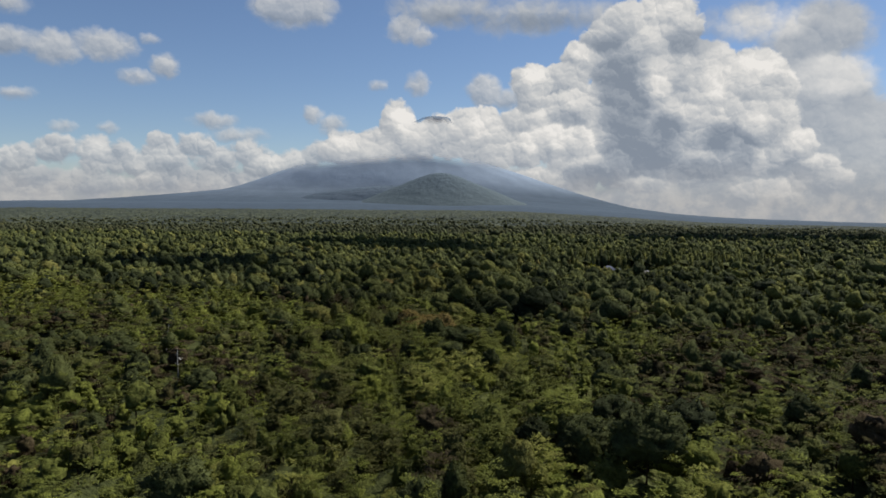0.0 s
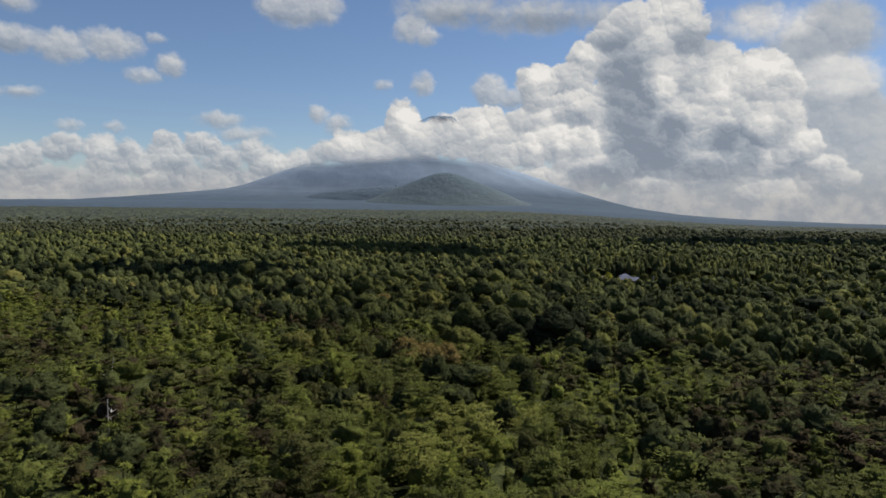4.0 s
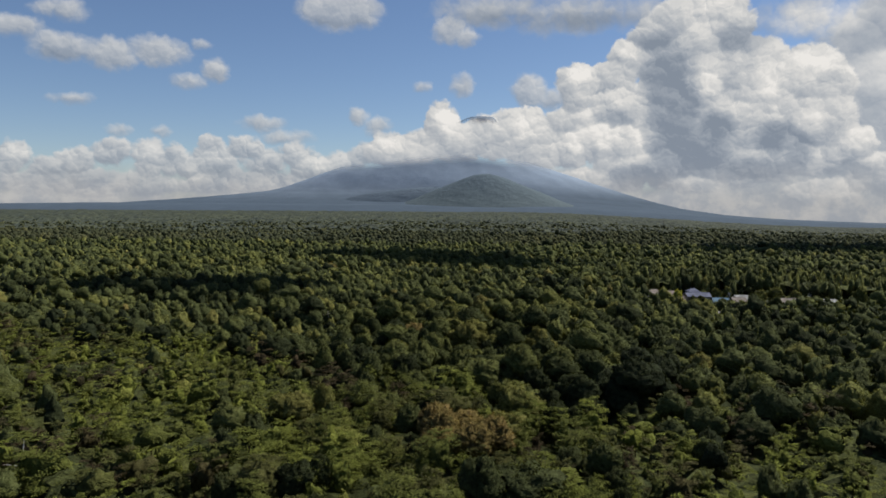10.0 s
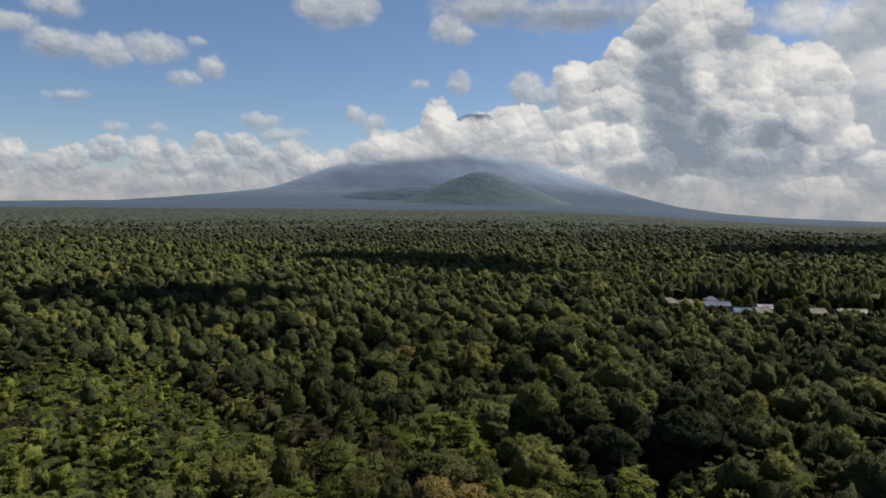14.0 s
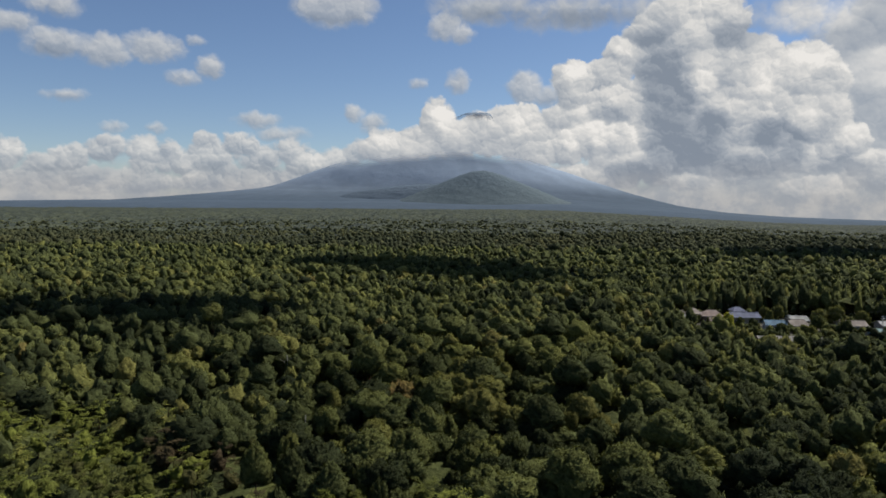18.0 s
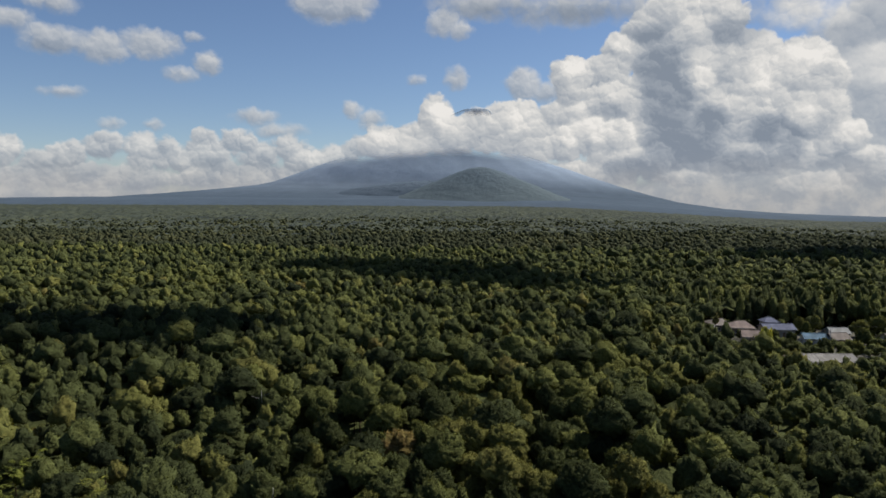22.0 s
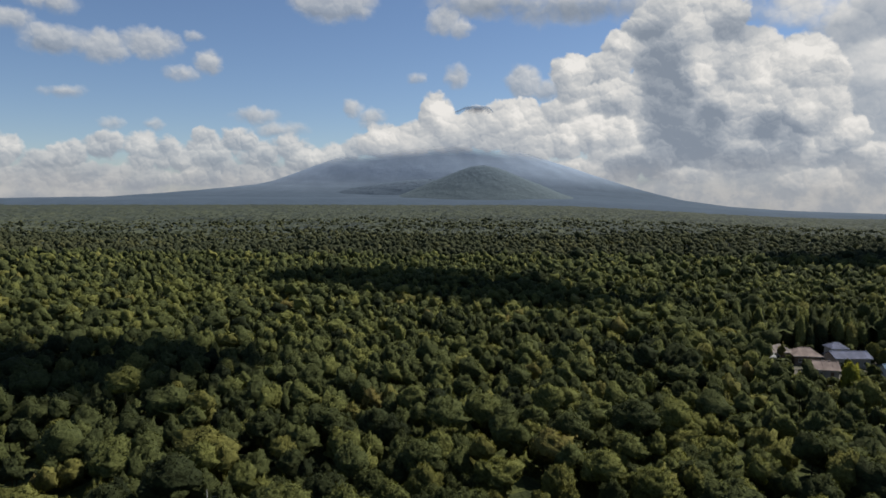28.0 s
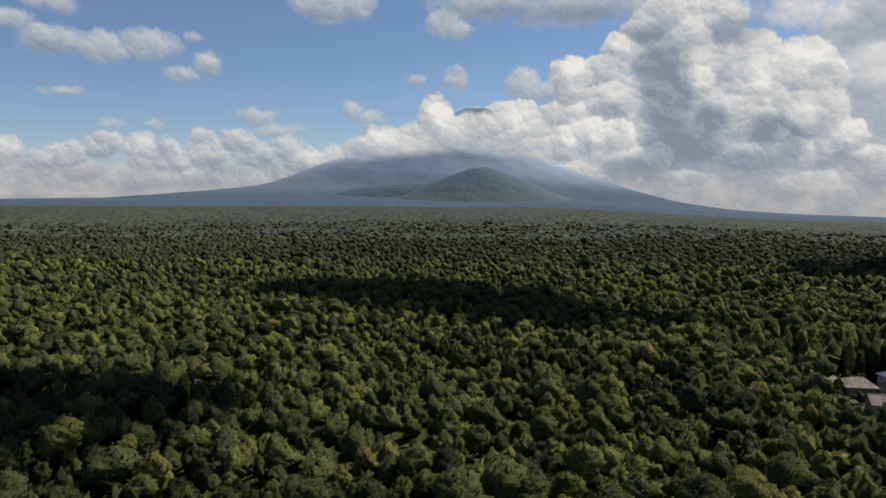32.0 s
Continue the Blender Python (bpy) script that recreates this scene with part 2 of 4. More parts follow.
    # the air near the horizon takes the contrast out of the lowest clouds
    view = g.mix(g.span(el, -0.5, 4.0, 0.62, 0.0), view, g.mix(g.span(soft_noise, 0.4, 0.62), (0.32, 0.335, 0.36), (0.47, 0.45, 0.43)))
    out = g.add("ShaderNodeBackground", {"Color": view, "Strength": 0.785})
    g.add("ShaderNodeOutputWorld", (out.outputs[0],))


build_world()
sun_dir = Vector((math.sin(radians(SUN_AZ)) * math.cos(radians(SUN_EL)), math.cos(radians(SUN_AZ)) * math.cos(radians(SUN_EL)),
                  math.sin(radians(SUN_EL))))
lamp = bpy.data.lights.new("sun", "SUN")
lamp.energy, lamp.angle, lamp.color = SUN, radians(0.53), (1.0, 0.95, 0.86)
sun = new("sun", lamp)
sun.matrix_world = look(sun_dir * 900, (0, 0, 0))


# ---- materials ----
def material(name):
    m = bpy.data.materials.new(name)
    m.use_nodes = True
    return m, Graph(m.node_tree)


def surface(g, color, rough=0.8, bump=None, strength=0.3, distance=0.1, spec=0.3, metal=0.0):
    ins = {"Base Color": color, "Roughness": rough, "Specular IOR Level": spec, "Metallic": metal}
    if bump is not None:
        ins["Normal"] = g.add("ShaderNodeBump", {"Strength": strength, "Distance": distance, "Height": bump}).outputs[0]
    p = g.add("ShaderNodeBsdfPrincipled", ins)
    g.add("ShaderNodeOutputMaterial", (p.outputs[0],))
    return p


def foliage(name, stops, through=0.20):
    """Leaves: a tree's own tone picks its green, every clump differs a little."""
    m, g = material(name)
    tone = g.add("ShaderNodeAttribute", attribute_name="tone").outputs["Fac"]
    isle = g.add("ShaderNodeNewGeometry").outputs["Random Per Island"]
    pos = g.add("ShaderNodeTexCoord").outputs["Object"]
    patch = g.noise(pos, 0.9, 2.0)
    fac = g.math("ADD", tone, g.math("MULTIPLY_ADD", patch, 0.08, -0.04))
    col = g.ramp(fac, stops)
    fine = g.noise(pos, 1.7, 4.0, 0.70)
    bright = g.math("MULTIPLY_ADD", isle, 0.34, g.span(fine, 0.36, 0.64, 0.66, 1.36))
    sprig = g.add("ShaderNodeBump", {"Strength": 1.0, "Distance": 0.5, "Height": fine}).outputs[0]
    col = g.vec("MULTIPLY", col, g.add("ShaderNodeCombineXYZ", (bright, bright, bright)).outputs[0])
    a = g.add("ShaderNodeBsdfPrincipled", {"Base Color": col, "Roughness": 0.8, "Specular IOR Level": 0.04, "Normal": sprig})
    b = g.add("ShaderNodeBsdfTranslucent", {"Color": g.vec("MULTIPLY", col, (1.25, 1.2, 0.6))})
    mix = g.add("ShaderNodeMixShader", (through, a.outputs[0], b.outputs[0]))
    g.add("ShaderNodeOutputMaterial", (mix.outputs[0],))
    return m


PINE_LEAF = foliage("pine_needles", [(0.0, (0.031, 0.030, 0.014)), (0.18, (0.047, 0.035, 0.020)), (0.35, (0.063, 0.070, 0.020)), (0.75, (0.114, 0.129, 0.026)),
                                     (1.0, (0.140, 0.141, 0.038))])
BROAD_LEAF = foliage("broad_leaves", [(0.0, (0.017, 0.022, 0.011)), (0.4, (0.062, 0.071, 0.026)), (0.65, (0.101, 0.106, 0.032)),
                                      (0.86, (0.110, 0.105, 0.032)), (0.93, (0.133, 0.093, 0.036)), (1.0, (0.104, 0.057, 0.032))])
# paler leaves and extra translucence stand in for the haze of distance
FAR_LEAF = foliage("hazed_far_leaves", [(0.0, (0.034, 0.042, 0.026)), (0.5, (0.066, 0.072, 0.038)), (1.0, (0.119, 0.113, 0.047))], 0.42)
LIME_LEAF = foliage("lime_leaves", [(0.0, (0.150, 0.165, 0.034)), (1.0, (0.260, 0.260, 0.050))], 0.3)


def bark():
    m, g = material("bark")
    pos = g.add("ShaderNodeTexCoord").outputs["Object"]
    n = g.noise(g.vec("MULTIPLY", pos, (9, 9, 1.5)), 1.0, 5.0)
    surface(g, g.ramp(n, [(0.3, (0.022, 0.016, 0.012)), (0.7, (0.070, 0.045, 0.031))]), 0.95, n, 0.6, 0.03, 0.04)
    return m


def pale_wood():
    m, g = material("bare_grey_wood")
    n = g.noise(g.add("ShaderNodeTexCoord").outputs["Object"], 3.0, 4.0)
    surface(g, g.ramp(n, [(0.3, (0.30, 0.28, 0.25)), (0.7, (0.48, 0.46, 0.42))]), 0.85, n, 0.4, 0.02)
    return m


def shaded_forest_floor():
    m, g = material("shaded_forest_floor")
    pos = g.add("ShaderNodeTexCoord").outputs["Object"]
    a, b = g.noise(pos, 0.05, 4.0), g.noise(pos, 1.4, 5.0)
    # near-black colours hold the shade that the crowns throw on the floor
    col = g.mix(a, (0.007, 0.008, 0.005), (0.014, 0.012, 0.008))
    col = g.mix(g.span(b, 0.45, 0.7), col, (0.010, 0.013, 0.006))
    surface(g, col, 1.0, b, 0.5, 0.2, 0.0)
    return m


def hazed_far_canopy():
    m, g = material("hazed_far_canopy")
    pos = g.add("ShaderNodeTexCoord").outputs["Object"]
    a = g.noise(pos, 0.004, 4.0)
    b = g.noise(g.vec("MULTIPLY", pos, (1, 0.35, 1)), 0.06, 4.0, 0.7)
    # distance haze is mixed into these grey-green canopy colours
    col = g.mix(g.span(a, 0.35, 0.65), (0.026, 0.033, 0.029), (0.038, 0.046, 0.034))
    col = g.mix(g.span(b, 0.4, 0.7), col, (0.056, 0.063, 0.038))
    surface(g, col, 0.9, b, 1.0, 6.0, 0.1)
    return m


def mountain_slope(name, foot, body, grain, cover=None):
    m, g = material(name)
    pos = g.add("ShaderNodeTexCoord").outputs["Object"]
    xyz = g.add("ShaderNodeSeparateXYZ", (pos,)).outputs
    a = g.noise(pos, 0.004, 4.0)
    b = g.noise(pos, grain, 6.0, 0.65)
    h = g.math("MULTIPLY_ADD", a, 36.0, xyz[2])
    # foot and body colours carry the haze of distance, paler higher up
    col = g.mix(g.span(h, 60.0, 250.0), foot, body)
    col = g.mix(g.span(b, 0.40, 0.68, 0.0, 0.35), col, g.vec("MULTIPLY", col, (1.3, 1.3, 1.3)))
    p = surface(g, col, 0.95, b, 0.5, 8.0, 0.05)
    if cover:
        # above the cloud base the slope is lost in cloud; the crater rim looks out again over its top
        base, top = cover
        z = g.math("MULTIPLY_ADD", g.noise(pos, 0.007, 5.0, 0.6), 34.0, g.math("SUBTRACT", xyz[2], 17.0))
        beside = g.math("MULTIPLY", g.math("ADD", xyz[0], 200.0), 1 / 480.0)
        z = g.math("MULTIPLY_ADD", g.math("EXPONENT", g.math("MULTIPLY", g.math("MULTIPLY", beside, beside), -1.0)), -62.0, z)
        lost = g.span(z, base - 50, base + 24)
        ragged = g.math("MULTIPLY_ADD", g.noise(pos, 0.016, 4.0, 0.6), 70.0, g.math("SUBTRACT", xyz[2], 35.0))
        aside = g.math("ABSOLUTE", g.math("ADD", xyz[0], 40.0))
        rim = g.span(g.math("MULTIPLY_ADD", aside, -0.10, ragged), top, top + 60, 0.0, 0.9)
        veil = g.math("SUBTRACT", lost, rim, clamp=True)
        mix = g.add("ShaderNodeMixShader", (veil, p.outputs[0], g.add("ShaderNodeBsdfTransparent").outputs[0]))
        for n in [n for n in g.tree.nodes if n.type == "OUTPUT_MATERIAL"]:
            g.tree.links.new(mix.outputs[0], n.inputs[0])
    return m


BARK, PALE_WOOD, FLOOR, FAR_CANOPY = bark(), pale_wood(), shaded_forest_floor(), hazed_far_canopy()
# aerial haze is painted into these blue-grey slope colours
VOLCANO = mountain_slope("hazed_volcano_slope", (0.060, 0.081, 0.107), (0.20, 0.248, 0.312), 0.010, (CLOUD_BASE, CLOUD_TOP))
HILL = mountain_slope("hazed_wooded_hill_slope", (0.080, 0.103, 0.115), (0.088, 0.115, 0.136), 0.035)
RIDGE = mountain_slope("hazed_wooded_ridge_slope", (0.060, 0.080, 0.104), (0.105, 0.136, 0.172), 0.02)


# ---- mesh helpers ----
def triangles(name, tris, mat, tone=None, normal=None):
    """A mesh from an (n, 3, 3) array of loose triangles, with a tone per triangle and a normal per corner."""
    n = len(tris)
    me = bpy.data.meshes.new(name)
    me.vertices.add(n * 3)
    me.vertices.foreach_set("co", np.ascontiguousarray(tris, dtype=np.float32).ravel())
    me.loops.add(n * 3)
    me.loops.foreach_set("vertex_index", np.arange(n * 3, dtype=np.int32))
    me.polygons.add(n)
    me.polygons.foreach_set("loop_start", np.arange(0, n * 3, 3, dtype=np.int32))
    if tone is not None:
        at = me.attributes.new("tone", "FLOAT", "POINT")
        at.data.foreach_set("value", np.repeat(np.asarray(tone, dtype=np.float32), 3))
    me.materials.append(mat)
    me.update(calc_edges=True)
    if normal is not None:
        at = me.attributes.new("custom_normal", "FLOAT_VECTOR", "POINT")
        at.data.foreach_set("vector", np.ascontiguousarray(normal, dtype=np.float32).ravel())
    return me


def sheet(name, X, Y, Z, mat, smooth=True):
    """A grid mesh from three equal 2D arrays."""
    r, c = X.shape
    i = np.arange(r * c).reshape(r, c)
    f = np.stack([i[:-1, :-1], i[:-1, 1:], i[1:, 1:], i[1:, :-1]], -1).reshape(-1, 4)
    me = bpy.data.meshes.new(name)
    me.from_pydata(np.stack([X, Y, Z], -1).reshape(-1, 3).tolist(), [], f.tolist())
    me.materials.append(mat)
    if smooth:
        me.polygons.foreach_set("use_smooth", [True] * len(f))
    return new(name, me)


def part(name, bm, mat, parent=None, label=""):
    me = bpy.data.meshes.new(name)
    bm.to_mesh(me)
    bm.free()
    me.materials.append(mat)
    ob = new(name, me)
    ob.parent = parent
    return tagged(ob, label) if label else ob


def lump(x, y, s, seed=0.0):
    """Smooth cheap noise of about -1 to 1 for arrays."""
    a = np.sin(x / s + 1.7 * np.sin(y / s * 0.83 + seed)) + np.sin(y / s * 1.13 + 2.1 * np.sin(x / s * 0.71 + seed * 1.3) + seed)
    b = np.sin(x / s * 2.3 + y / s * 1.1 + 3 * seed) * np.sin(y / s * 2.7 - x / s * 0.9 + seed)
    return (a * 0.8 + b * 0.6) / 2.2


def step(v, a, b):
    k = np.clip((v - a) / (b - a), 0, 1)
    return k * k * (3 - 2 * k)


def ground_z(x, y):
    """The lava plain: nearly flat, falling away gently on the far right."""
    d = np.hypot(x, y)
    az = np.degrees(np.arctan2(x, np.maximum(y, 1)))
    fall = 0.020 * np.maximum(0, d - 900) * step(az, 2, 26) + 0.004 * np.maximum(0, d - 1500)
    return 0.8 * lump(x, y, 37.0) - fall * 1.0 + 1.2 * lump(x, y, 160.0, 2.0) * step(d, 100, 500)


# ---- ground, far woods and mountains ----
def build_ground():
    d = np.concatenate([np.linspace(0, 600, 60), np.geomspace(620, 4950, 50)])
    az = np.radians(np.linspace(-56, 56, 90))
    D, A = np.meshgrid(d, az, indexing="ij")
    X, Y = D * np.sin(A), D * np.cos(A) - 120
    Z = ground_z(X, Y)
    tagged(sheet("ground", X, Y, Z, FLOOR), "forest floor of moss and needle litter, darkened for the shade below crowns", "ground", kind="structure")


def build_far_woods():
    d = np.geomspace(700, 4900, 210)
    az = np.radians(np.linspace(-42, 40, 300))
    D, A = np.meshgrid(d, az, indexing="ij")
    rnd = np.random.default_rng(5)
    D = D * (1 + rnd.normal(0, 0.0012, D.shape))
    X, Y = D * np.sin(A), D * np.cos(A)
    Z = ground_z(X, Y) + 9.0 + rnd.random(D.shape) ** 1.5 * 6.0 + 1.5 * lump(X, Y, 60, 1.0)
    Z = Z - 3.2 * (1 - step(D, 1300, 1500)) - 4.0 * (1 - step(D, 700, 850))
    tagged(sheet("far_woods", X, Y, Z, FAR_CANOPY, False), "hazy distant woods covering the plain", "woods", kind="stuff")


def build_volcano():
    """A broad cone that steepens towards its summit; its skirts run out over the plain."""
    yc, xc = 4700.0, -48.0
    x = np.linspace(-3700, 3400, 420)
    y = np.linspace(3500, 4712, 90)
    X, Y = np.meshgrid(x, y, indexing="xy")
    dx, dy = X - xc, (Y - yc) / 0.29
    rho = np.hypot(dx, dy) + 1e-6
    side = 0.5 + 0.5 * dx / rho
    left = np.interp(rho, LEFT_R, LEFT_Z)
    right = np.interp(rho, RIGHT_R, RIGHT_Z)
    F = left * (1 - side) + right * side
    gully = np.sin(np.arctan2(dy, dx) * 23 + 2 * np.sin(rho / 240)) * 0.5 + lump(X, Y, 70, 4.0)
    F = F + gully * np.clip(F, 0, 300) * 0.006
    Z = ground_z(X, Y) + 8 + F
    Z = Z - 60 * (1 - step(Y, 3500, 3900))
    tagged(sheet("volcano", X, Y, Z, VOLCANO), "broad volcano tinted blue-grey for haze, with its summit lost in cloud", "mountain", kind="structure")


def rounded_rise(name, at, height, widths, depth, profile, rough, mat, label):
    """A hill as one sheet: its height follows the profile from the top out to the foot."""
    xc, yc = at
    a = np.linspace(0, 2 * math.pi, 160)
    r = np.linspace(0, 1, 46)
    R, A = np.meshgrid(r, a, indexing="ij")
    w = np.where(np.cos(A) < 0, widths[0], widths[1])
    X, Y = xc + np.cos(A) * R * w, yc + np.sin(A) * R * depth
    prof = np.interp(R, np.linspace(0, 1, len(profile)), profile)
    rnd = np.random.default_rng(8)
    Z = ground_z(X, Y) + 8 + height * prof + rnd.normal(0, rough, R.shape) * (R > 0) + 4.0 * rough * lump(X, Y, 45, 2.0) * R
    tagged(sheet(name, X, Y, Z, mat), label, "hill", kind="structure")


def build_hills():
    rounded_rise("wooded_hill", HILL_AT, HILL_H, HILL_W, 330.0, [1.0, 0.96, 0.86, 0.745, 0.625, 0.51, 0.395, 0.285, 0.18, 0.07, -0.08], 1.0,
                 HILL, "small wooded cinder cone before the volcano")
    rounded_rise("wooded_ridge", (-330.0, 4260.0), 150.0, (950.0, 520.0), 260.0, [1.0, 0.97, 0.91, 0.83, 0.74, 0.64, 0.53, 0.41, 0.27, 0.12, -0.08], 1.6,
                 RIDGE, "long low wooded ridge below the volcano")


build_ground()
build_far_woods()
build_volcano()
build_hills()


# ---- trees ----
def leaf_tris(centre, normal, size, rng, stretch=1.6, tilt=0.6):
    """Triangular sprays of leaves at centres, lying across the normals with a random tilt."""
    n = len(centre)
    nrm = normal + rng.normal(0, tilt, (n, 3))
    nrm /= np.linalg.norm(nrm, axis=1, keepdims=True) + 1e-9
    ref = rng.normal(0, 1, (n, 3))
    u = np.cross(nrm, ref)
    u /= np.linalg.norm(u, axis=1, keepdims=True) + 1e-9
    v = np.cross(nrm, u)
    s = (size * rng.uniform(0.6, 1.35, n))[:, None]
    return np.stack([centre + u * s * stretch * 0.62, centre - u * s * 0.5 + v * s * 0.55, centre - u * s * 0.5 - v * s * 0.55], 1)


def facing(tris, want, keep=0.35):
    """Normals for loose leaves: mostly the way their clump faces, partly their own; leaves turned to match."""
    own = np.cross(tris[:, 1] - tris[:, 0], tris[:, 2] - tris[:, 0])
    own /= np.linalg.norm(own, axis=1, keepdims=True) + 1e-9
    flip = (own * want).sum(1) < 0
    tris[flip] = tris[flip][:, ::-1]
    own[flip] *= -1
    n = want * (1 - keep) + own * keep
    return n / (np.linalg.norm(n, axis=1, keepdims=True) + 1e-9)


def ball(rng, n, up=-0.2):
    """Random directions on a sphere, above a height."""
    z = rng.uniform(up, 1, n)
    a = rng.uniform(0, 2 * math.pi, n)
    r = np.sqrt(np.maximum(0, 1 - z * z))
    return np.stack([r * np.cos(a), r * np.sin(a), z], 1)


def pine_crown(rng, count, size, height=13.0, radius=2.7):
    """Whorls of flat needle sprays, held out level on a loose, leaning umbrella."""
    sprays = int(np.clip(count / 62, 8, 32))
    per = max(4, count // sprays)
    lean = rng.normal(0, 0.55, 2)
    gap = rng.uniform(0, 6.28)
    tris, norms = [], []
    for i in range(sprays):
        k = (i + 0.5) / sprays
        z = height - 0.3 - 4.8 * k ** 0.9 + rng.normal(0, 0.25)
        a = i * 2.4 + rng.uniform(-0.5, 0.5)
        reach = 1.08 * radius * (0.30 + 0.80 * math.sin(min(1.0, k * 1.25 + 0.12) * 1.9)) * rng.uniform(0.7, 1.15)
        if math.cos(a - gap) > 0.75:
            reach *= 0.55
        n = per
        t = rng.uniform(0.25, 1.0, n) ** 0.8
        wide = rng.normal(0, 0.37, n) * (0.35 + 0.65 * np.sin(t * 2.6)) * (0.9 + 0.25 * reach)
        out = np.array([math.cos(a), math.sin(a), 0.0])
        side = np.array([-out[1], out[0], 0.0])
        up = rng.uniform(0.02, 0.28)
        c = out * (t * reach)[:, None] + side * wide[:, None]
        c[:, 2] = z + up * t * reach - 0.16 * wide ** 2 + rng.normal(0, 0.08, n)
        c[:, 0] += lean[0] * (1 - k)
        c[:, 1] += lean[1] * (1 - k)
        nrm = np.array([0, 0, 1.0]) + rng.normal(0, 0.26, (n, 3))
        nrm /= np.linalg.norm(nrm, axis=1, keepdims=True)
        u = out + side * (wide * 0.6)[:, None] + rng.normal(0, 0.45, (n, 3))
        u -= nrm * (u * nrm).sum(1, keepdims=True)
        u /= np.linalg.norm(u, axis=1, keepdims=True) + 1e-9
        v = np.cross(nrm, u)
        sz = (size * rng.uniform(0.65, 1.35, n))[:, None]
        t3 = np.stack([c + u * sz * 1.5, c - u * sz * 0.7 + v * sz * 0.42, c - u * sz * 0.7 - v * sz * 0.42], 1)
        want = np.array([0, 0, 1.0]) + out * (t * 0.45)[:, None] + side * (wide * 0.4)[:, None]
        tris.append(t3)
        norms.append(facing(t3, want / np.linalg.norm(want, axis=1, keepdims=True), 0.5))
    return np.concatenate(tris), corners(np.concatenate(norms))


def corners(n):
    """The same normal for the three corners of each leaf."""
    return np.repeat(n[:, None, :], 3, axis=1)


def lobed_dome(rng, top, radius, flat, rings, lobes, rough=0.06):
    """The closed outer surface of a crown: a dome of many rounded boughs, open below."""
    m, n = rings
    c = ball(rng, lobes, -0.25) * rng.uniform(0.50, 0.74, (lobes, 1))
    lr = rng.uniform(0.26, 0.46, lobes)
    ph = np.linspace(0, 0.68 * math.pi, n + 1)[:, None] * np.ones((1, m))
    an = (np.arange(m)[None, :] + 0.5 * (np.arange(n + 1)[:, None] % 2)) * (2 * math.pi / m)
    ph = ph + rng.normal(0, 0.10 / n, ph.shape)
    ph[0] = 0.0
    D = np.stack([np.cos(an) * np.sin(ph), np.sin(an) * np.sin(ph), np.cos(ph)], -1).reshape(-1, 3)
    along = D @ c.T
    disc = along ** 2 - (c ** 2).sum(1) + lr ** 2
    reach = np.where(disc > 0, along + np.sqrt(np.maximum(disc, 0)), 0.55)
    best = reach.argmax(1)
    R = np.clip(reach.max(1), 0.55, 1.2) * (1 + rng.normal(0, rough, len(D)))
    R[:m] = R[0]
    P = D * R[:, None]
    N = P - c[best] * 0.85
    N = N / (np.linalg.norm(N, axis=1, keepdims=True) + 1e-9) * 0.75 + D * 0.25
    N /= np.linalg.norm(N, axis=1, keepdims=True) + 1e-9
    P = P * np.array([radius, radius, radius * flat]) + np.array([0, 0, top - radius * flat])
    j, i = np.meshgrid(np.arange(n), np.arange(m), indexing="ij")
    a, b, e, d = (j * m + i).ravel(), (j * m + (i + 1) % m).ravel(), ((j + 1) * m + (i + 1) % m).ravel(), ((j + 1) * m + i).ravel()
    F = np.concatenate([np.stack([a, d, e], 1), np.stack([a, e, b], 1)[m:] if n > 1 else np.empty((0, 3), int)])
    T = P[F]
    own = np.cross(T[:, 1] - T[:, 0], T[:, 2] - T[:, 0])
    own /= np.linalg.norm(own, axis=1, keepdims=True) + 1e-9
    N = N[F] * 0.76 + corners(own) * 0.24
    return T, N / (np.linalg.norm(N, axis=2, keepdims=True) + 1e-9)


def sprays_on(rng, T, N, count, size):
    """Leaf sprays scattered over a crown's surface, standing a little off it."""
    pick = rng.integers(0, len(T), count)
    w = rng.dirichlet((1, 1, 1), count)[:, :, None]
    c, n = (T[pick] * w).sum(1), (N[pick] * w).sum(1)
    t3 = leaf_tris(c + n * size * rng.uniform(0.0, 1.5, (count, 1)), n, size, rng, 1.4, 0.7)
    return t3, corners(facing(t3, n, 0.45))


def broad_crown(rng, count, size, top, radius):
    """A broadleaved crown: fewer boughs and sprays the farther off it stands."""
    rings, lobes, leaves = ((22, 12), 30, 2600) if count >= 900 else ((16, 9), 24, 560) if count > 300 else ((12, 7), 17, 150) if count > 100 else (
        (9, 5), 11, 32) if count > 25 else ((7, 4), 7, 0) if count > 16 else ((6, 3), 6, 0) if count > 10 else ((5, 3), 5, 0)
    T, N = lobed_dome(rng, top, radius * (0.92 if leaves else 1.0), rng.uniform(0.85, 1.15), rings, lobes, 0.12)
    if not leaves:
        return T, N
    t3, n3 = sprays_on(rng, T, N, leaves, size)
    return np.concatenate([T, t3]), np.concatenate([N, n3])


def pine_heart(rng, top, radius, rings):
    """The dense inside of a pine's crown, so that little light falls through."""
    return lobed_dome(rng, top, radius, 1.2, rings, 8, 0.12)


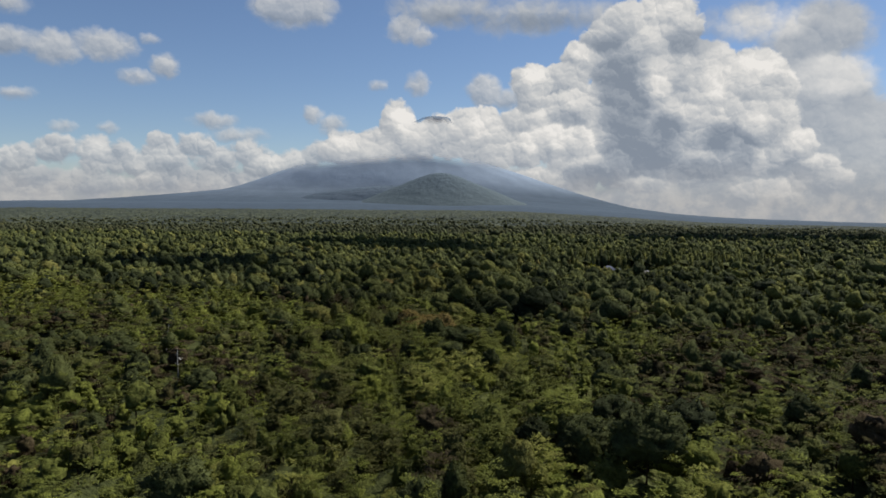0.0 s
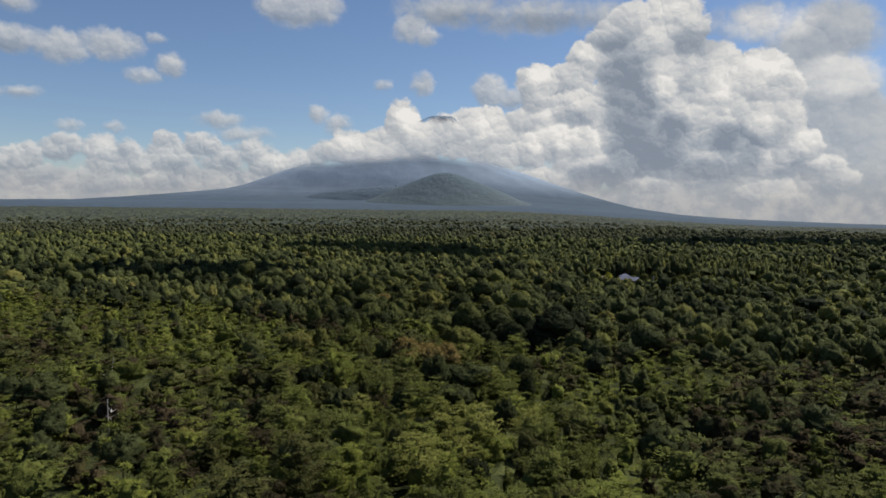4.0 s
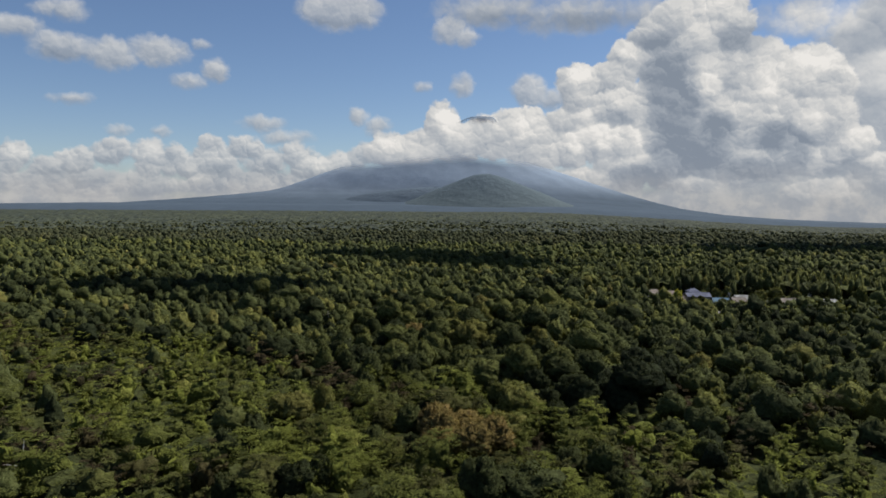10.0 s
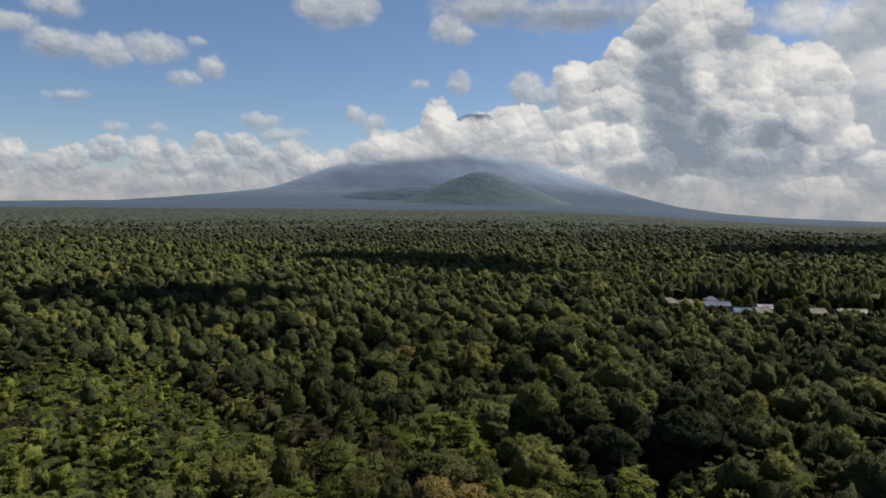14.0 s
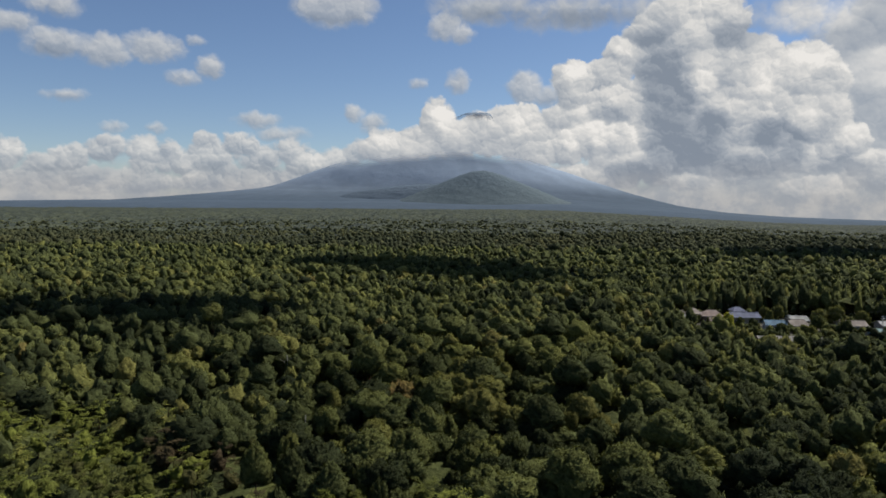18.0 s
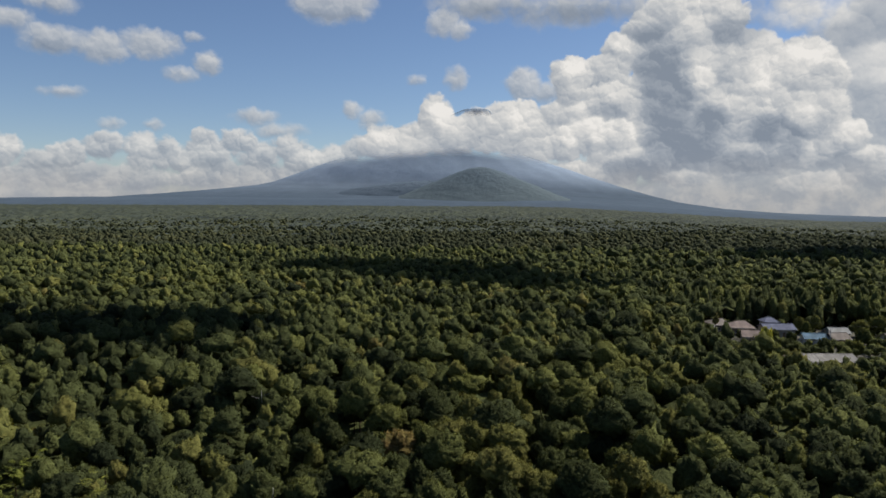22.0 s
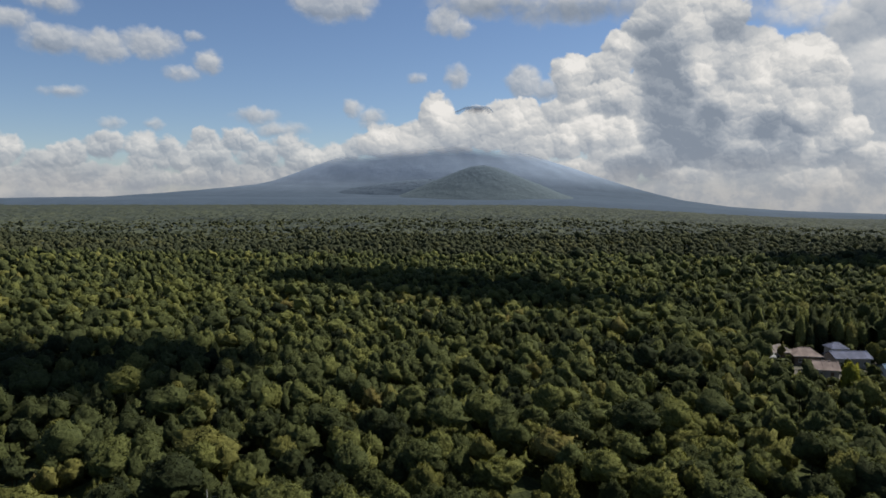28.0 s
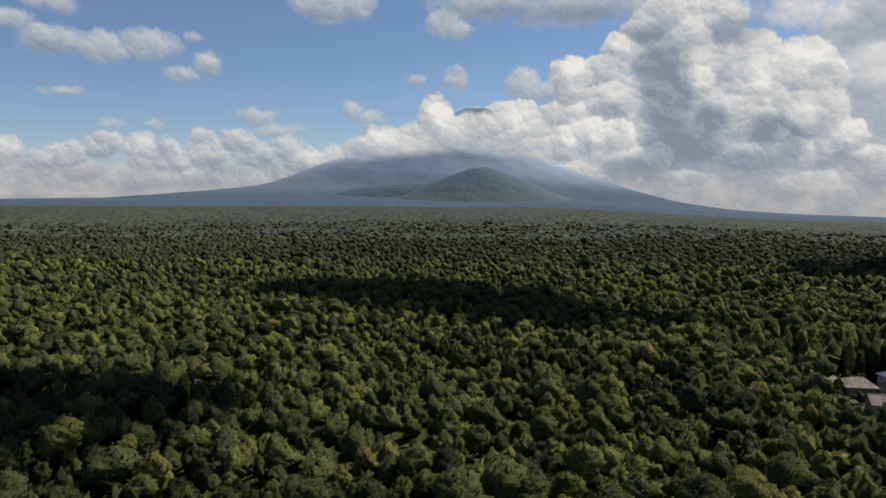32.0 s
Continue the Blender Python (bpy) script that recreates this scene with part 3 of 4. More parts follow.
def trunk_mesh(name, rng, height, thick, limbs, mat):
    """A tapered, slightly bent stem with limbs."""
    bm = bmesh.new()

    def stem(a, b, r0, r1, bend, sides, segs):
        rings = []
        for j in range(segs + 1):
            t = j / segs
            p = Vector(a).lerp(Vector(b), t) + Vector((bend[0], bend[1], 0)) * math.sin(t * math.pi)
            r = r0 + (r1 - r0) * t
            rings.append([bm.verts.new(p + Vector((math.cos(2 * math.pi * i / sides) * r, math.sin(2 * math.pi * i / sides) * r, 0)))
                          for i in range(sides)])
        for j in range(segs):
            for i in range(sides):
                bm.faces.new((rings[j][i], rings[j][(i + 1) % sides], rings[j + 1][(i + 1) % sides], rings[j + 1][i]))
        bm.faces.new(rings[-1])
    stem((0, 0, -0.6), (rng.normal(0, 0.3), rng.normal(0, 0.3), height), thick, thick * 0.25, rng.normal(0, 0.25, 2), 7, 5)
    for i in range(limbs):
        z = height * rng.uniform(0.5, 0.92)
        a, ln = rng.uniform(0, 6.28), rng.uniform(1.0, 2.2)
        stem((0, 0, z), (math.cos(a) * ln, math.sin(a) * ln, z + rng.uniform(0.2, 0.9)), thick * 0.32, thick * 0.1, (0, 0), 4, 2)
    me = bpy.data.meshes.new(name)
    bm.to_mesh(me)
    bm.free()
    me.materials.append(mat)
    return me


# ---- where the trees stand ----
def pine_share(x, y):
    """The pine wood ends along an uneven line; beyond it the wood is broadleaved and darker."""
    edge = np.where(x < 0, 200 - 0.36 * x, 182 - 0.12 * x) + 16 * lump(x, y, 26.0, 3.0)
    return 1 - step(y, edge - 14, edge + 10)


def low_near(x, y):
    return LOW_GROWTH(x, y)


def in_clearing(x, y):
    """The hamlet's ground, kept free of trees."""
    return CLEARING(x, y)


rng = np.random.default_rng(21)


def scatter(step_m, x0, x1, y0, y1):
    nx, ny = int((x1 - x0) / step_m), int((y1 - y0) / step_m)
    i, j = np.meshgrid(np.arange(nx), np.arange(ny))
    x = x0 + (i + 0.5 * (j % 2) + rng.uniform(-0.36, 0.36, i.shape)) * step_m
    y = y0 + (j + rng.uniform(-0.36, 0.36, i.shape)) * step_m
    return x.ravel(), y.ravel()


def nearness(x, y):
    """About how near the flight line passes each spot while it lies ahead."""
    side = np.abs(x + 0.05 * y) * 1.75
    ahead = np.where(y > 275, np.hypot(x + 16, y - 209), 66)
    return np.maximum(np.maximum(side, ahead), 66)


X, Y = scatter(4.25, -520, 430, -70, 640)
ahead = (X > -0.76 * Y - 25) & (X < 0.62 * Y + 25) & (Y > 30)
around = (np.abs(X) < 190) & (Y < 300)
keep = (ahead | around) & ~in_clearing(X, Y) & (rng.random(len(X)) > 0.06)
X, Y = X[keep], Y[keep]
ahead = ahead[keep]
NEAR = np.where(ahead, nearness(X, Y), 400.0)
NEAR = np.where((X > 55) & (X < 200) & (Y > 396) & (Y < 436), 150.0, NEAR)
PINE = rng.random(len(X)) < pine_share(X, Y) * 0.86
TONE_P = np.clip(0.53 + 0.26 * lump(X, Y, 13.0, 1.0) + rng.normal(0, 0.20, len(X)), 0.02, 0.98)
pick = rng.random(len(X))
TONE_B = np.clip(0.35 + 0.13 * lump(X, Y, 24.0, 5.0) + rng.normal(0, 0.15, len(X)), 0.0, 0.68)
TONE_B = np.where(pick > 0.89, rng.uniform(0.58, 0.80, len(X)), TONE_B)
TONE_B = np.where(pick > 0.988, rng.uniform(0.82, 0.89, len(X)), TONE_B)
# pines darken to the right: darker trees plus backlit shade put into their tone
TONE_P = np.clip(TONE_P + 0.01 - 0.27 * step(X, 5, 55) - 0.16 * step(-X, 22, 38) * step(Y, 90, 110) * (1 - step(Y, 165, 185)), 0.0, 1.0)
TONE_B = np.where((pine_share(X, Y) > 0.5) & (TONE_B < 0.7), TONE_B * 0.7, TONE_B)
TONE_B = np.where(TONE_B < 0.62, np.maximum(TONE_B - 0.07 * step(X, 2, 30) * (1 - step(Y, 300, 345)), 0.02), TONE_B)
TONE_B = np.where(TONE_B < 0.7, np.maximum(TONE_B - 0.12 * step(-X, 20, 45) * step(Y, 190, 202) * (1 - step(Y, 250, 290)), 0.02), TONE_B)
# dark trees on the left, a cloud's shadow partly put into their tone
left_shade = step(-X, 50, 70) * step(Y, 285, 305) * (1 - step(Y, 345, 360))
TONE_B = np.where(TONE_B < 0.7, np.maximum(TONE_B - 0.17 * left_shade, 0.02), TONE_B)
# single crowns and small groups that stand out by their colour: x, y, reach, tone
BRIGHT_CROWNS = [
    (-3, 169, 6.4, 0.92), (-69, 270, 6.0, 0.72), (-3, 265, 8.4, 0.74), (26, 299, 8.6, 0.70), (-36, 195, 5.3, 0.72),
    (-33, 179, 4.2, 0.86), (-6, 243, 6.6, 0.80), (32, 294, 7.0, 0.76), (-25, 204, 3.1, 0.30), (-75, 276, 4.9, 0.84),
    (-23, 225, 4.4, 0.76), (-2, 236, 4.7, 0.80), (13, 234, 4.7, 0.84), (14, 278, 4.5, 0.76), (30, 297, 5.1, 0.78),
    (-54, 287, 4.2, 0.78), (-81, 257, 4.4, 0.87), (63, 328, 4.8, 0.74)]
BRIGHT_CROWNS += [
    (20, 262, 3.9, 0.78), (-11, 286, 4.5, 0.84), (38, 322, 4.4, 0.82), (-42, 331, 3.8, 0.78), (-78, 275, 4.4, 0.88),
    (-1, 286, 3.2, 0.90), (-96, 398, 6.9, 0.72), (-31, 416, 3.5, 0.88), (-65, 438, 5.9, 0.70), (25, 369, 3.5, 0.76),
    (37, 327, 4.5, 0.84), (-12, 319, 2.9, 0.78)]
for bx, by, br, bt in BRIGHT_CROWNS:
    there = np.hypot(X - bx, Y - by) < max(br, 3.2)
    TONE_B = np.where(there, bt + rng.normal(0, 0.02, len(X)), TONE_B)
    PINE = PINE & ~there
# a knot of tall dark trees at the edge of the pines
for bx, by, br in ((15, 187, 7.0), (24, 194, 8.0), (33, 204, 8.0)):
    there = np.hypot(X - bx, Y - by) < br
    TONE_B = np.where(there, 0.03, TONE_B)
    PINE = PINE & ~there
SIZE = np.clip(rng.lognormal(-0.25, 0.27, len(X)), 0.45, 1.6) * (1 + 0.12 * lump(X, Y, 30.0, 7.0))
TALL = 0.76 + 0.30 * SIZE + rng.normal(0.0, 0.075, len(X))
rusty = np.hypot(X + 3, Y - 169) < 6.4
SIZE, TALL = np.where(rusty, 1.15, SIZE), np.where(rusty, 1.06, TALL)
low = LOW_GROWTH(X, Y)
SIZE, TALL = np.where(low, SIZE * 0.7, SIZE), np.where(low, TALL * rng.uniform(0.48, 0.66, len(X)), TALL)
front = (X > 80) & (X < 110) & (Y > 312) & (Y < 346)
TALL = np.where(front, TALL * 0.36, TALL)
TURN = rng.uniform(0, 2 * math.pi, len(X))
# along the yards the crowns of the wood's edge come down to the grass
edge = (X > 58) & (X < 215) & (Y > 392) & (Y < 424) & ~low
TALL = np.where(edge, 2.5 * rng.uniform(0.9, 1.05, len(X)), TALL)
GZ = ground_z(X, Y) - np.where(low, 4.6 * TALL, 0.0) - np.where(edge, 18.5, 0.0)

# templates, from the nearest to the farthest
def template(kind, count, size, seed):
    r = np.random.default_rng(seed)
    if kind == "pine" and count > 25:
        t, nv = pine_crown(r, count, size, 13.0 * r.uniform(0.9, 1.08), r.uniform(2.4, 3.3))
        t2, n2 = pine_heart(r, 11.2, 1.9, (11, 5)) if count > 300 else pine_heart(r, 10.6, 1.5, (7, 3))
        return np.concatenate([t, t2]), np.concatenate([nv, n2])
    return broad_crown(r, count, size, 12.6 * r.uniform(0.9, 1.08), r.uniform(2.4, 3.3))


def shrub(seed):
    """A bush whose leaves reach down to the ground."""
    r = np.random.default_rng(seed)
    T, N = lobed_dome(r, 12.6, 3.0, 2.75, (9, 5), 12, 0.12)
    t3, n3 = sprays_on(r, T, N, 30, 0.6)
    return np.concatenate([T, t3]), np.concatenate([N, n3])


def plant(name, label, category, idx, temps, mat, tones):
    """Many trees as one mesh, each turned, sized and toned by its own number."""
    sets, tone, norms = [], [], []
    for v in range(len(temps)):
        sel = idx[v::len(temps)]
        if not len(sel):
            continue
        t, nv = temps[v]
        cr, sr = np.cos(TURN[sel])[:, None, None], np.sin(TURN[sel])[:, None, None]
        norms.append(np.stack([nv[None, :, :, 0] * cr - nv[None, :, :, 1] * sr, nv[None, :, :, 0] * sr + nv[None, :, :, 1] * cr,
                               np.repeat(nv[None, :, :, 2], len(sel), 0)], -1).reshape(-1, 3, 3))
        c, s = np.cos(TURN[sel]) * SIZE[sel], np.sin(TURN[sel]) * SIZE[sel]
        x = t[None, :, :, 0] * c[:, None, None] - t[None, :, :, 1] * s[:, None, None] + X[sel][:, None, None]
        y = t[None, :, :, 0] * s[:, None, None] + t[None, :, :, 1] * c[:, None, None] + Y[sel][:, None, None]
        z = t[None, :, :, 2] * TALL[sel][:, None, None] + GZ[sel][:, None, None]
        sets.append(np.stack([x, y, z], -1).reshape(-1, 3, 3))
        tone.append(np.repeat(tones[sel], len(t)))
    me = triangles(name, np.concatenate(sets), mat, np.concatenate(tone), np.concatenate(norms))
    return tagged(new(name, me), label, category, kind="stuff")


def tree_things(kind, idx, mat, tones, levels, label, group):
    """Single trees: an empty at the foot with trunk and crown; a few shapes in several tones."""
    shapes = []
    for v in range(6):
        t, nv = template(kind, 2000 if kind == "pine" else 1000, 0.17, 100 + v + (50 if kind == "pine" else 0))
        trunk = trunk_mesh("trunk", np.random.default_rng(v), 11.2, 0.17, 5, BARK)
        crowns = [triangles("crown", t, mat, np.full(len(t), lv), nv) for lv in levels]
        shapes.append((trunk, crowns))
    lv = np.array(levels)
    for n, i in enumerate(idx):
        trunk, crowns = shapes[n % 6]
        best = int(np.argmin(np.abs(lv - tones[i])))
        ob = new(kind + "_tree")
        ob.matrix_basis = pose(X[i], Y[i], GZ[i], 0, 0, math.degrees(TURN[i])) @ Matrix.Diagonal((SIZE[i], SIZE[i], TALL[i], 1))
        for pname, me in (("trunk", trunk), ("crown", crowns[best])):
            p = new(pname, me)
            p.parent = ob
        tagged(ob, label(tones[i]), "tree", group)


def pine_label(t):
    return "red pine with flat layered " + ("dark green" if t < 0.35 else "green" if t < 0.6 else "yellow-green") + " needle pads"


def broad_label(t):
    return "broadleaved tree with a lumpy " + ("dark green" if t < 0.35 else "green" if t < 0.66 else "yellowish" if t < 0.86 else "rusty autumn") + " crown"


everyone = np.arange(len(X))
def nearest_of(mask, n):
    c = everyone[mask]
    return c[np.argsort(NEAR[c] + np.abs(X[c] + 0.05 * Y[c]) * 0.3)][:n]


pine_near = nearest_of(PINE & (Y > 66), 300)
broad_near = nearest_of(~PINE & (Y > 66) & ~edge, 300)
single = np.zeros(len(X), bool)
single[pine_near] = True
single[broad_near] = True
PINE_STEPS, BROAD_STEPS = (0.12, 0.3, 0.45, 0.6, 0.78, 0.95), (0.08, 0.22, 0.36, 0.5, 0.62, 0.75, 0.83, 0.91)
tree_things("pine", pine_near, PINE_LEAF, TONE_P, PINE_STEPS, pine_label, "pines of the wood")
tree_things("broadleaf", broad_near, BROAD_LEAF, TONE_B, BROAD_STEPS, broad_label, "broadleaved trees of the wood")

BANDS = [(0, 105, 580, 0.21), (105, 180, 290, 0.30), (180, 330, 96, 0.50), (330, 900, 25, 1.0)]
for lo, hi, count, size in BANDS:
    m = (NEAR >= lo) & (NEAR < hi) & ~single
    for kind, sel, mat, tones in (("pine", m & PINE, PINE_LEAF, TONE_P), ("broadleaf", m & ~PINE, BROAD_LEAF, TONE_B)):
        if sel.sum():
            # leafless far domes are toned slightly down for their missing self-shadow
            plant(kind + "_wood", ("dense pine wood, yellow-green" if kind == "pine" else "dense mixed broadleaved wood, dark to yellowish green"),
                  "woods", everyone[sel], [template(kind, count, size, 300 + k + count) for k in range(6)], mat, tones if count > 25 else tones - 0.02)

# saplings and bushes that close the gaps below the crowns
ux, uy = np.meshgrid(np.arange(-420, 380, 4.4), np.arange(20, 560, 4.4))
under_rng = np.random.default_rng(31)
ux, uy = ux + under_rng.uniform(-1.6, 1.6, ux.shape), uy + under_rng.uniform(-1.6, 1.6, uy.shape)
uz = ground_z(ux, uy) + 5.6 + 3.6 * under_rng.random(ux.shape)
bare = CLEARING(ux, uy) | LOW_GROWTH(ux, uy) | (ux < -0.76 * uy - 25) | (ux > 0.62 * uy + 25)
ui = np.arange(ux.size).reshape(ux.shape)
uf = np.stack([ui[:-1, :-1], ui[:-1, 1:], ui[1:, 1:], ui[1:, :-1]], -1).reshape(-1, 4)
uf = uf[~bare.ravel()[uf].any(1)]
uf = np.concatenate([uf[:, [0, 1, 2]], uf[:, [0, 2, 3]]])
ut = np.stack([ux, uy, uz], -1).reshape(-1, 3)[uf]
un = np.cross(ut[:, 1] - ut[:, 0], ut[:, 2] - ut[:, 0])
un = un / np.linalg.norm(un, axis=1, keepdims=True)
tagged(new("undergrowth", triangles("undergrowth", ut, BROAD_LEAF, under_rng.uniform(0.1, 0.5, len(ut)), corners(un))),
       "dark green saplings and bushes filling the gaps between crowns", "undergrowth", kind="stuff")

# stems of the trees that are not built singly
m = (NEAR < 200) & ~single & ~edge
stem_rng = np.random.default_rng(77)
ring = np.linspace(0, 2 * math.pi, 6)[:5]
def stem_tris(i):
    lo = np.stack([X[i] + 0.17 * np.cos(ring), Y[i] + 0.17 * np.sin(ring), np.full(5, GZ[i] - 0.4)], 1)
    lx, ly = stem_rng.normal(0, 0.25, 2)
    hi = np.stack([X[i] + lx + 0.07 * np.cos(ring), Y[i] + ly + 0.07 * np.sin(ring), np.full(5, GZ[i] + 9.5 * TALL[i])], 1)
    j = np.roll(np.arange(5), -1)
    return np.concatenate([np.stack([lo, lo[j], hi[j]], 1), np.stack([lo, hi[j], hi], 1)])


stems = np.concatenate([stem_tris(i) for i in everyone[m]])
tagged(new("wood_stems", triangles("wood_stems", stems, BARK)), "brown stems standing close in the wood", "stems", kind="stuff")

# shrubs round the yards
keep_all = X, Y, SIZE, TALL, TURN, GZ
X, Y = scatter(3.1, 62, 206, 328, 420)
yard = in_clearing(X, Y) | low_near(X, Y)
keep = yard & (lump(X, Y, 7.0, 2.0) + rng.normal(0, 0.35, len(X)) > 0.05)
for hx, hy, hw, hd in HOUSE_SPOTS:
    keep &= (np.abs(X - hx) > hw / 2 + 1.6) | (np.abs(Y - hy) > hd / 2 + 1.6)
X, Y = X[keep], Y[keep]
SIZE, TALL = rng.uniform(0.35, 0.62, len(X)), rng.uniform(0.14, 0.27, len(X))
TURN, GZ = rng.uniform(0, 6.28, len(X)), ground_z(X, Y)
shrub_tone = np.clip(rng.normal(0.42, 0.2, len(X)), 0.1, 0.82)
plant("shrubs", "low green shrubs and hedges round the houses", "shrubs", np.arange(len(X)),
      [shrub(800 + k) for k in range(5)], BROAD_LEAF, shrub_tone)
X, Y, SIZE, TALL, TURN, GZ = keep_all

# farther woods: wider spaced, simpler crowns
for y0, y1, gap, count, size in ((640, 900, 6.0, 16, 2.0), (900, 1550, 9.8, 10, 2.9)):
    X, Y = scatter(gap, -0.84 * y1, 0.76 * y1, y0, y1)
    keep = (X > -0.84 * Y - 25) & (X < 0.76 * Y + 25)
    X, Y = X[keep], Y[keep]
    SIZE = rng.uniform(0.8, 1.35, len(X)) * (1.0 if gap < 8 else 1.35)
    TALL = 0.74 + 0.24 * SIZE / (1.0 if gap < 8 else 1.3) + rng.normal(0, 0.06, len(X))
    TURN = rng.uniform(0, 2 * math.pi, len(X))
    GZ = ground_z(X, Y) - (0 if gap < 8 else 1.5)
    TONE_B = np.clip(0.40 + 0.2 * lump(X, Y, 60.0, 5.0) + rng.normal(0, 0.15, len(X)), 0.0, 1.0)
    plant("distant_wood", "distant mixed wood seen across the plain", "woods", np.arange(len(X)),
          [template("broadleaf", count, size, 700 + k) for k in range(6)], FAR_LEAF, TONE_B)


# ---- the hamlet in the clearing ----
def plain(name, color, rough, scale=2.0, vary=0.25, bump=0.2, metal=0.0, streak=(1, 1, 1)):
    """Paint, plaster or sheet metal with stains at two scales."""
    m, g = material(name)
    pos = g.vec("MULTIPLY", g.add("ShaderNodeTexCoord").outputs["Object"], streak)
    a, b = g.noise(pos, scale * 0.25, 3.0), g.noise(pos, scale * 3, 4.0)
    lo, hi = tuple(c * (1 - vary) for c in color), tuple(min(1, c * (1 + vary)) for c in color)
    col = g.mix(g.span(a, 0.3, 0.7), lo, hi)
    col = g.mix(g.span(b, 0.5, 0.75, 0.0, 0.4), col, tuple(c * 0.6 for c in color))
    surface(g, col, rough, b, bump, 0.02, 0.12, metal)
    return m


ROOFS = {
    "tan": plain("tan_sheet_roof", (0.20, 0.172, 0.152), 0.85, 1.5),
    "pink": plain("faded_pink_roof", (0.215, 0.170, 0.150), 0.85, 1.5),
    "slate": plain("blue_grey_roof", (0.11, 0.12, 0.17), 0.85, 1.5),
    "blue": plain("bright_blue_roof", (0.10, 0.16, 0.215), 0.85, 1.5),
    "pale": plain("pale_grey_roof", (0.215, 0.205, 0.19), 0.85, 1.5),
    "white": plain("white_sheet_roof", (0.27, 0.27, 0.26), 0.85, 1.5),
    "brown": plain("brown_sheet_roof", (0.15, 0.11, 0.09), 0.85, 1.5),
    "red": plain("red_sheet_roof", (0.15, 0.055, 0.055), 0.85, 1.5),
    "teal": plain("teal_roof", (0.19, 0.27, 0.27), 0.85, 1.5)}
WALLS = {
    "cream": plain("cream_render", (0.26, 0.24, 0.21), 0.85),
    "white": plain("white_render", (0.48, 0.47, 0.45), 0.8),
    "wood": plain("weathered_boards", (0.19, 0.14, 0.105), 0.85, 2.0, 0.3, 0.4, 0.0, (1, 1, 6)),
    "grey": plain("grey_siding", (0.30, 0.31, 0.32), 0.7)}
FRAME_PAINT = plain("window_frame_paint", (0.5, 0.5, 0.48), 0.5)
DOOR_WOOD = plain("door_wood", (0.12, 0.08, 0.055), 0.6)
CONCRETE = plain("concrete", (0.36, 0.35, 0.33), 0.85, 3.0)
STEEL = plain("galvanised_steel", (0.45, 0.46, 0.47), 0.4, 3.0, 0.15, 0.1, 0.8)
CABLE = plain("black_cable", (0.02, 0.02, 0.02), 0.6)


def dark_glass():
    m, g = material("window_glass")
    n = g.noise(g.add("ShaderNodeTexCoord").outputs["Object"], 1.5, 2.0)
    surface(g, g.mix(n, (0.015, 0.018, 0.02), (0.05, 0.055, 0.06)), 0.06, None, spec=0.8)
    return m


GLASS = dark_glass()


def box_bm(x0, x1, y0, y1, z0, z1, bevel=0.0):
    bm = bmesh.new()
    bmesh.ops.create_cube(bm, size=1.0)
    bmesh.ops.scale(bm, vec=(x1 - x0, y1 - y0, z1 - z0), verts=bm.verts)
    bmesh.ops.translate(bm, vec=((x0 + x1) / 2, (y0 + y1) / 2, (z0 + z1) / 2), verts=bm.verts)
    if bevel:
        bmesh.ops.bevel(bm, geom=bm.edges[:], offset=bevel, segments=1, affect="EDGES")
    return bm


def roof_bm(w, d, z0, z1, over, hip, thick=0.16):
    """A pitched roof with overhang, thickness and raised seams; hip: how far the ridge is drawn in."""
    bm = bmesh.new()
    W, D = w / 2 + over, d / 2 + over
    zl = z0 - over * (z1 - z0) / (d / 2)
    r = max(0.0, W - hip) if hip else W
    for s in (0.0, -thick):
        lo = [bm.verts.new((x, y, zl + s)) for x, y in ((-W, -D), (W, -D), (W, D), (-W, D))]
        a, b = bm.verts.new((-r, 0, z1 + s)), bm.verts.new((r, 0, z1 + s))
        faces = [(lo[0], lo[1], b, a), (lo[2], lo[3], a, b)] + ([(lo[1], lo[2], b), (lo[3], lo[0], a)] if hip else [])
        for f in faces:
            bm.faces.new(f if s == 0.0 else f[::-1])
        if s == 0.0:
            up = lo + [a, b]
        else:
            dn = lo + [a, b]
    rim = [(0, 1), (1, 2), (2, 3), (3, 0)] if hip else [(0, 1), (1, 5), (5, 2), (2, 3), (3, 4), (4, 0)]
    for i, j in rim:
        bm.faces.new((up[j], up[i], dn[i], dn[j]))
    return bm


def seam_bm(w, d, z0, z1, over, hip, side, x):
    """One standing seam of a metal roof, from eave to ridge."""
    D = d / 2 + over
    zl = z0 - over * (z1 - z0) / (d / 2)
    W = w / 2 + over
    k = 1.0
    if hip and abs(x) > W - hip:
        k = max(0.05, (W - abs(x)) / hip)
    bm = bmesh.new()
    p = [(x - 0.03, -D * side, zl), (x + 0.03, -D * side, zl), (x + 0.03, -D * side * (1 - k), zl + (z1 - zl) * k), (x - 0.03, -D * side * (1 - k), zl + (z1 - zl) * k)]
    lo = [bm.verts.new((a, b, c - 0.02)) for a, b, c in p]
    hi = [bm.verts.new((a, b, c + 0.06)) for a, b, c in p]
    bm.faces.new(hi)
    for i in range(4):
        bm.faces.new((lo[i], lo[(i + 1) % 4], hi[(i + 1) % 4], hi[i]))
    return bm


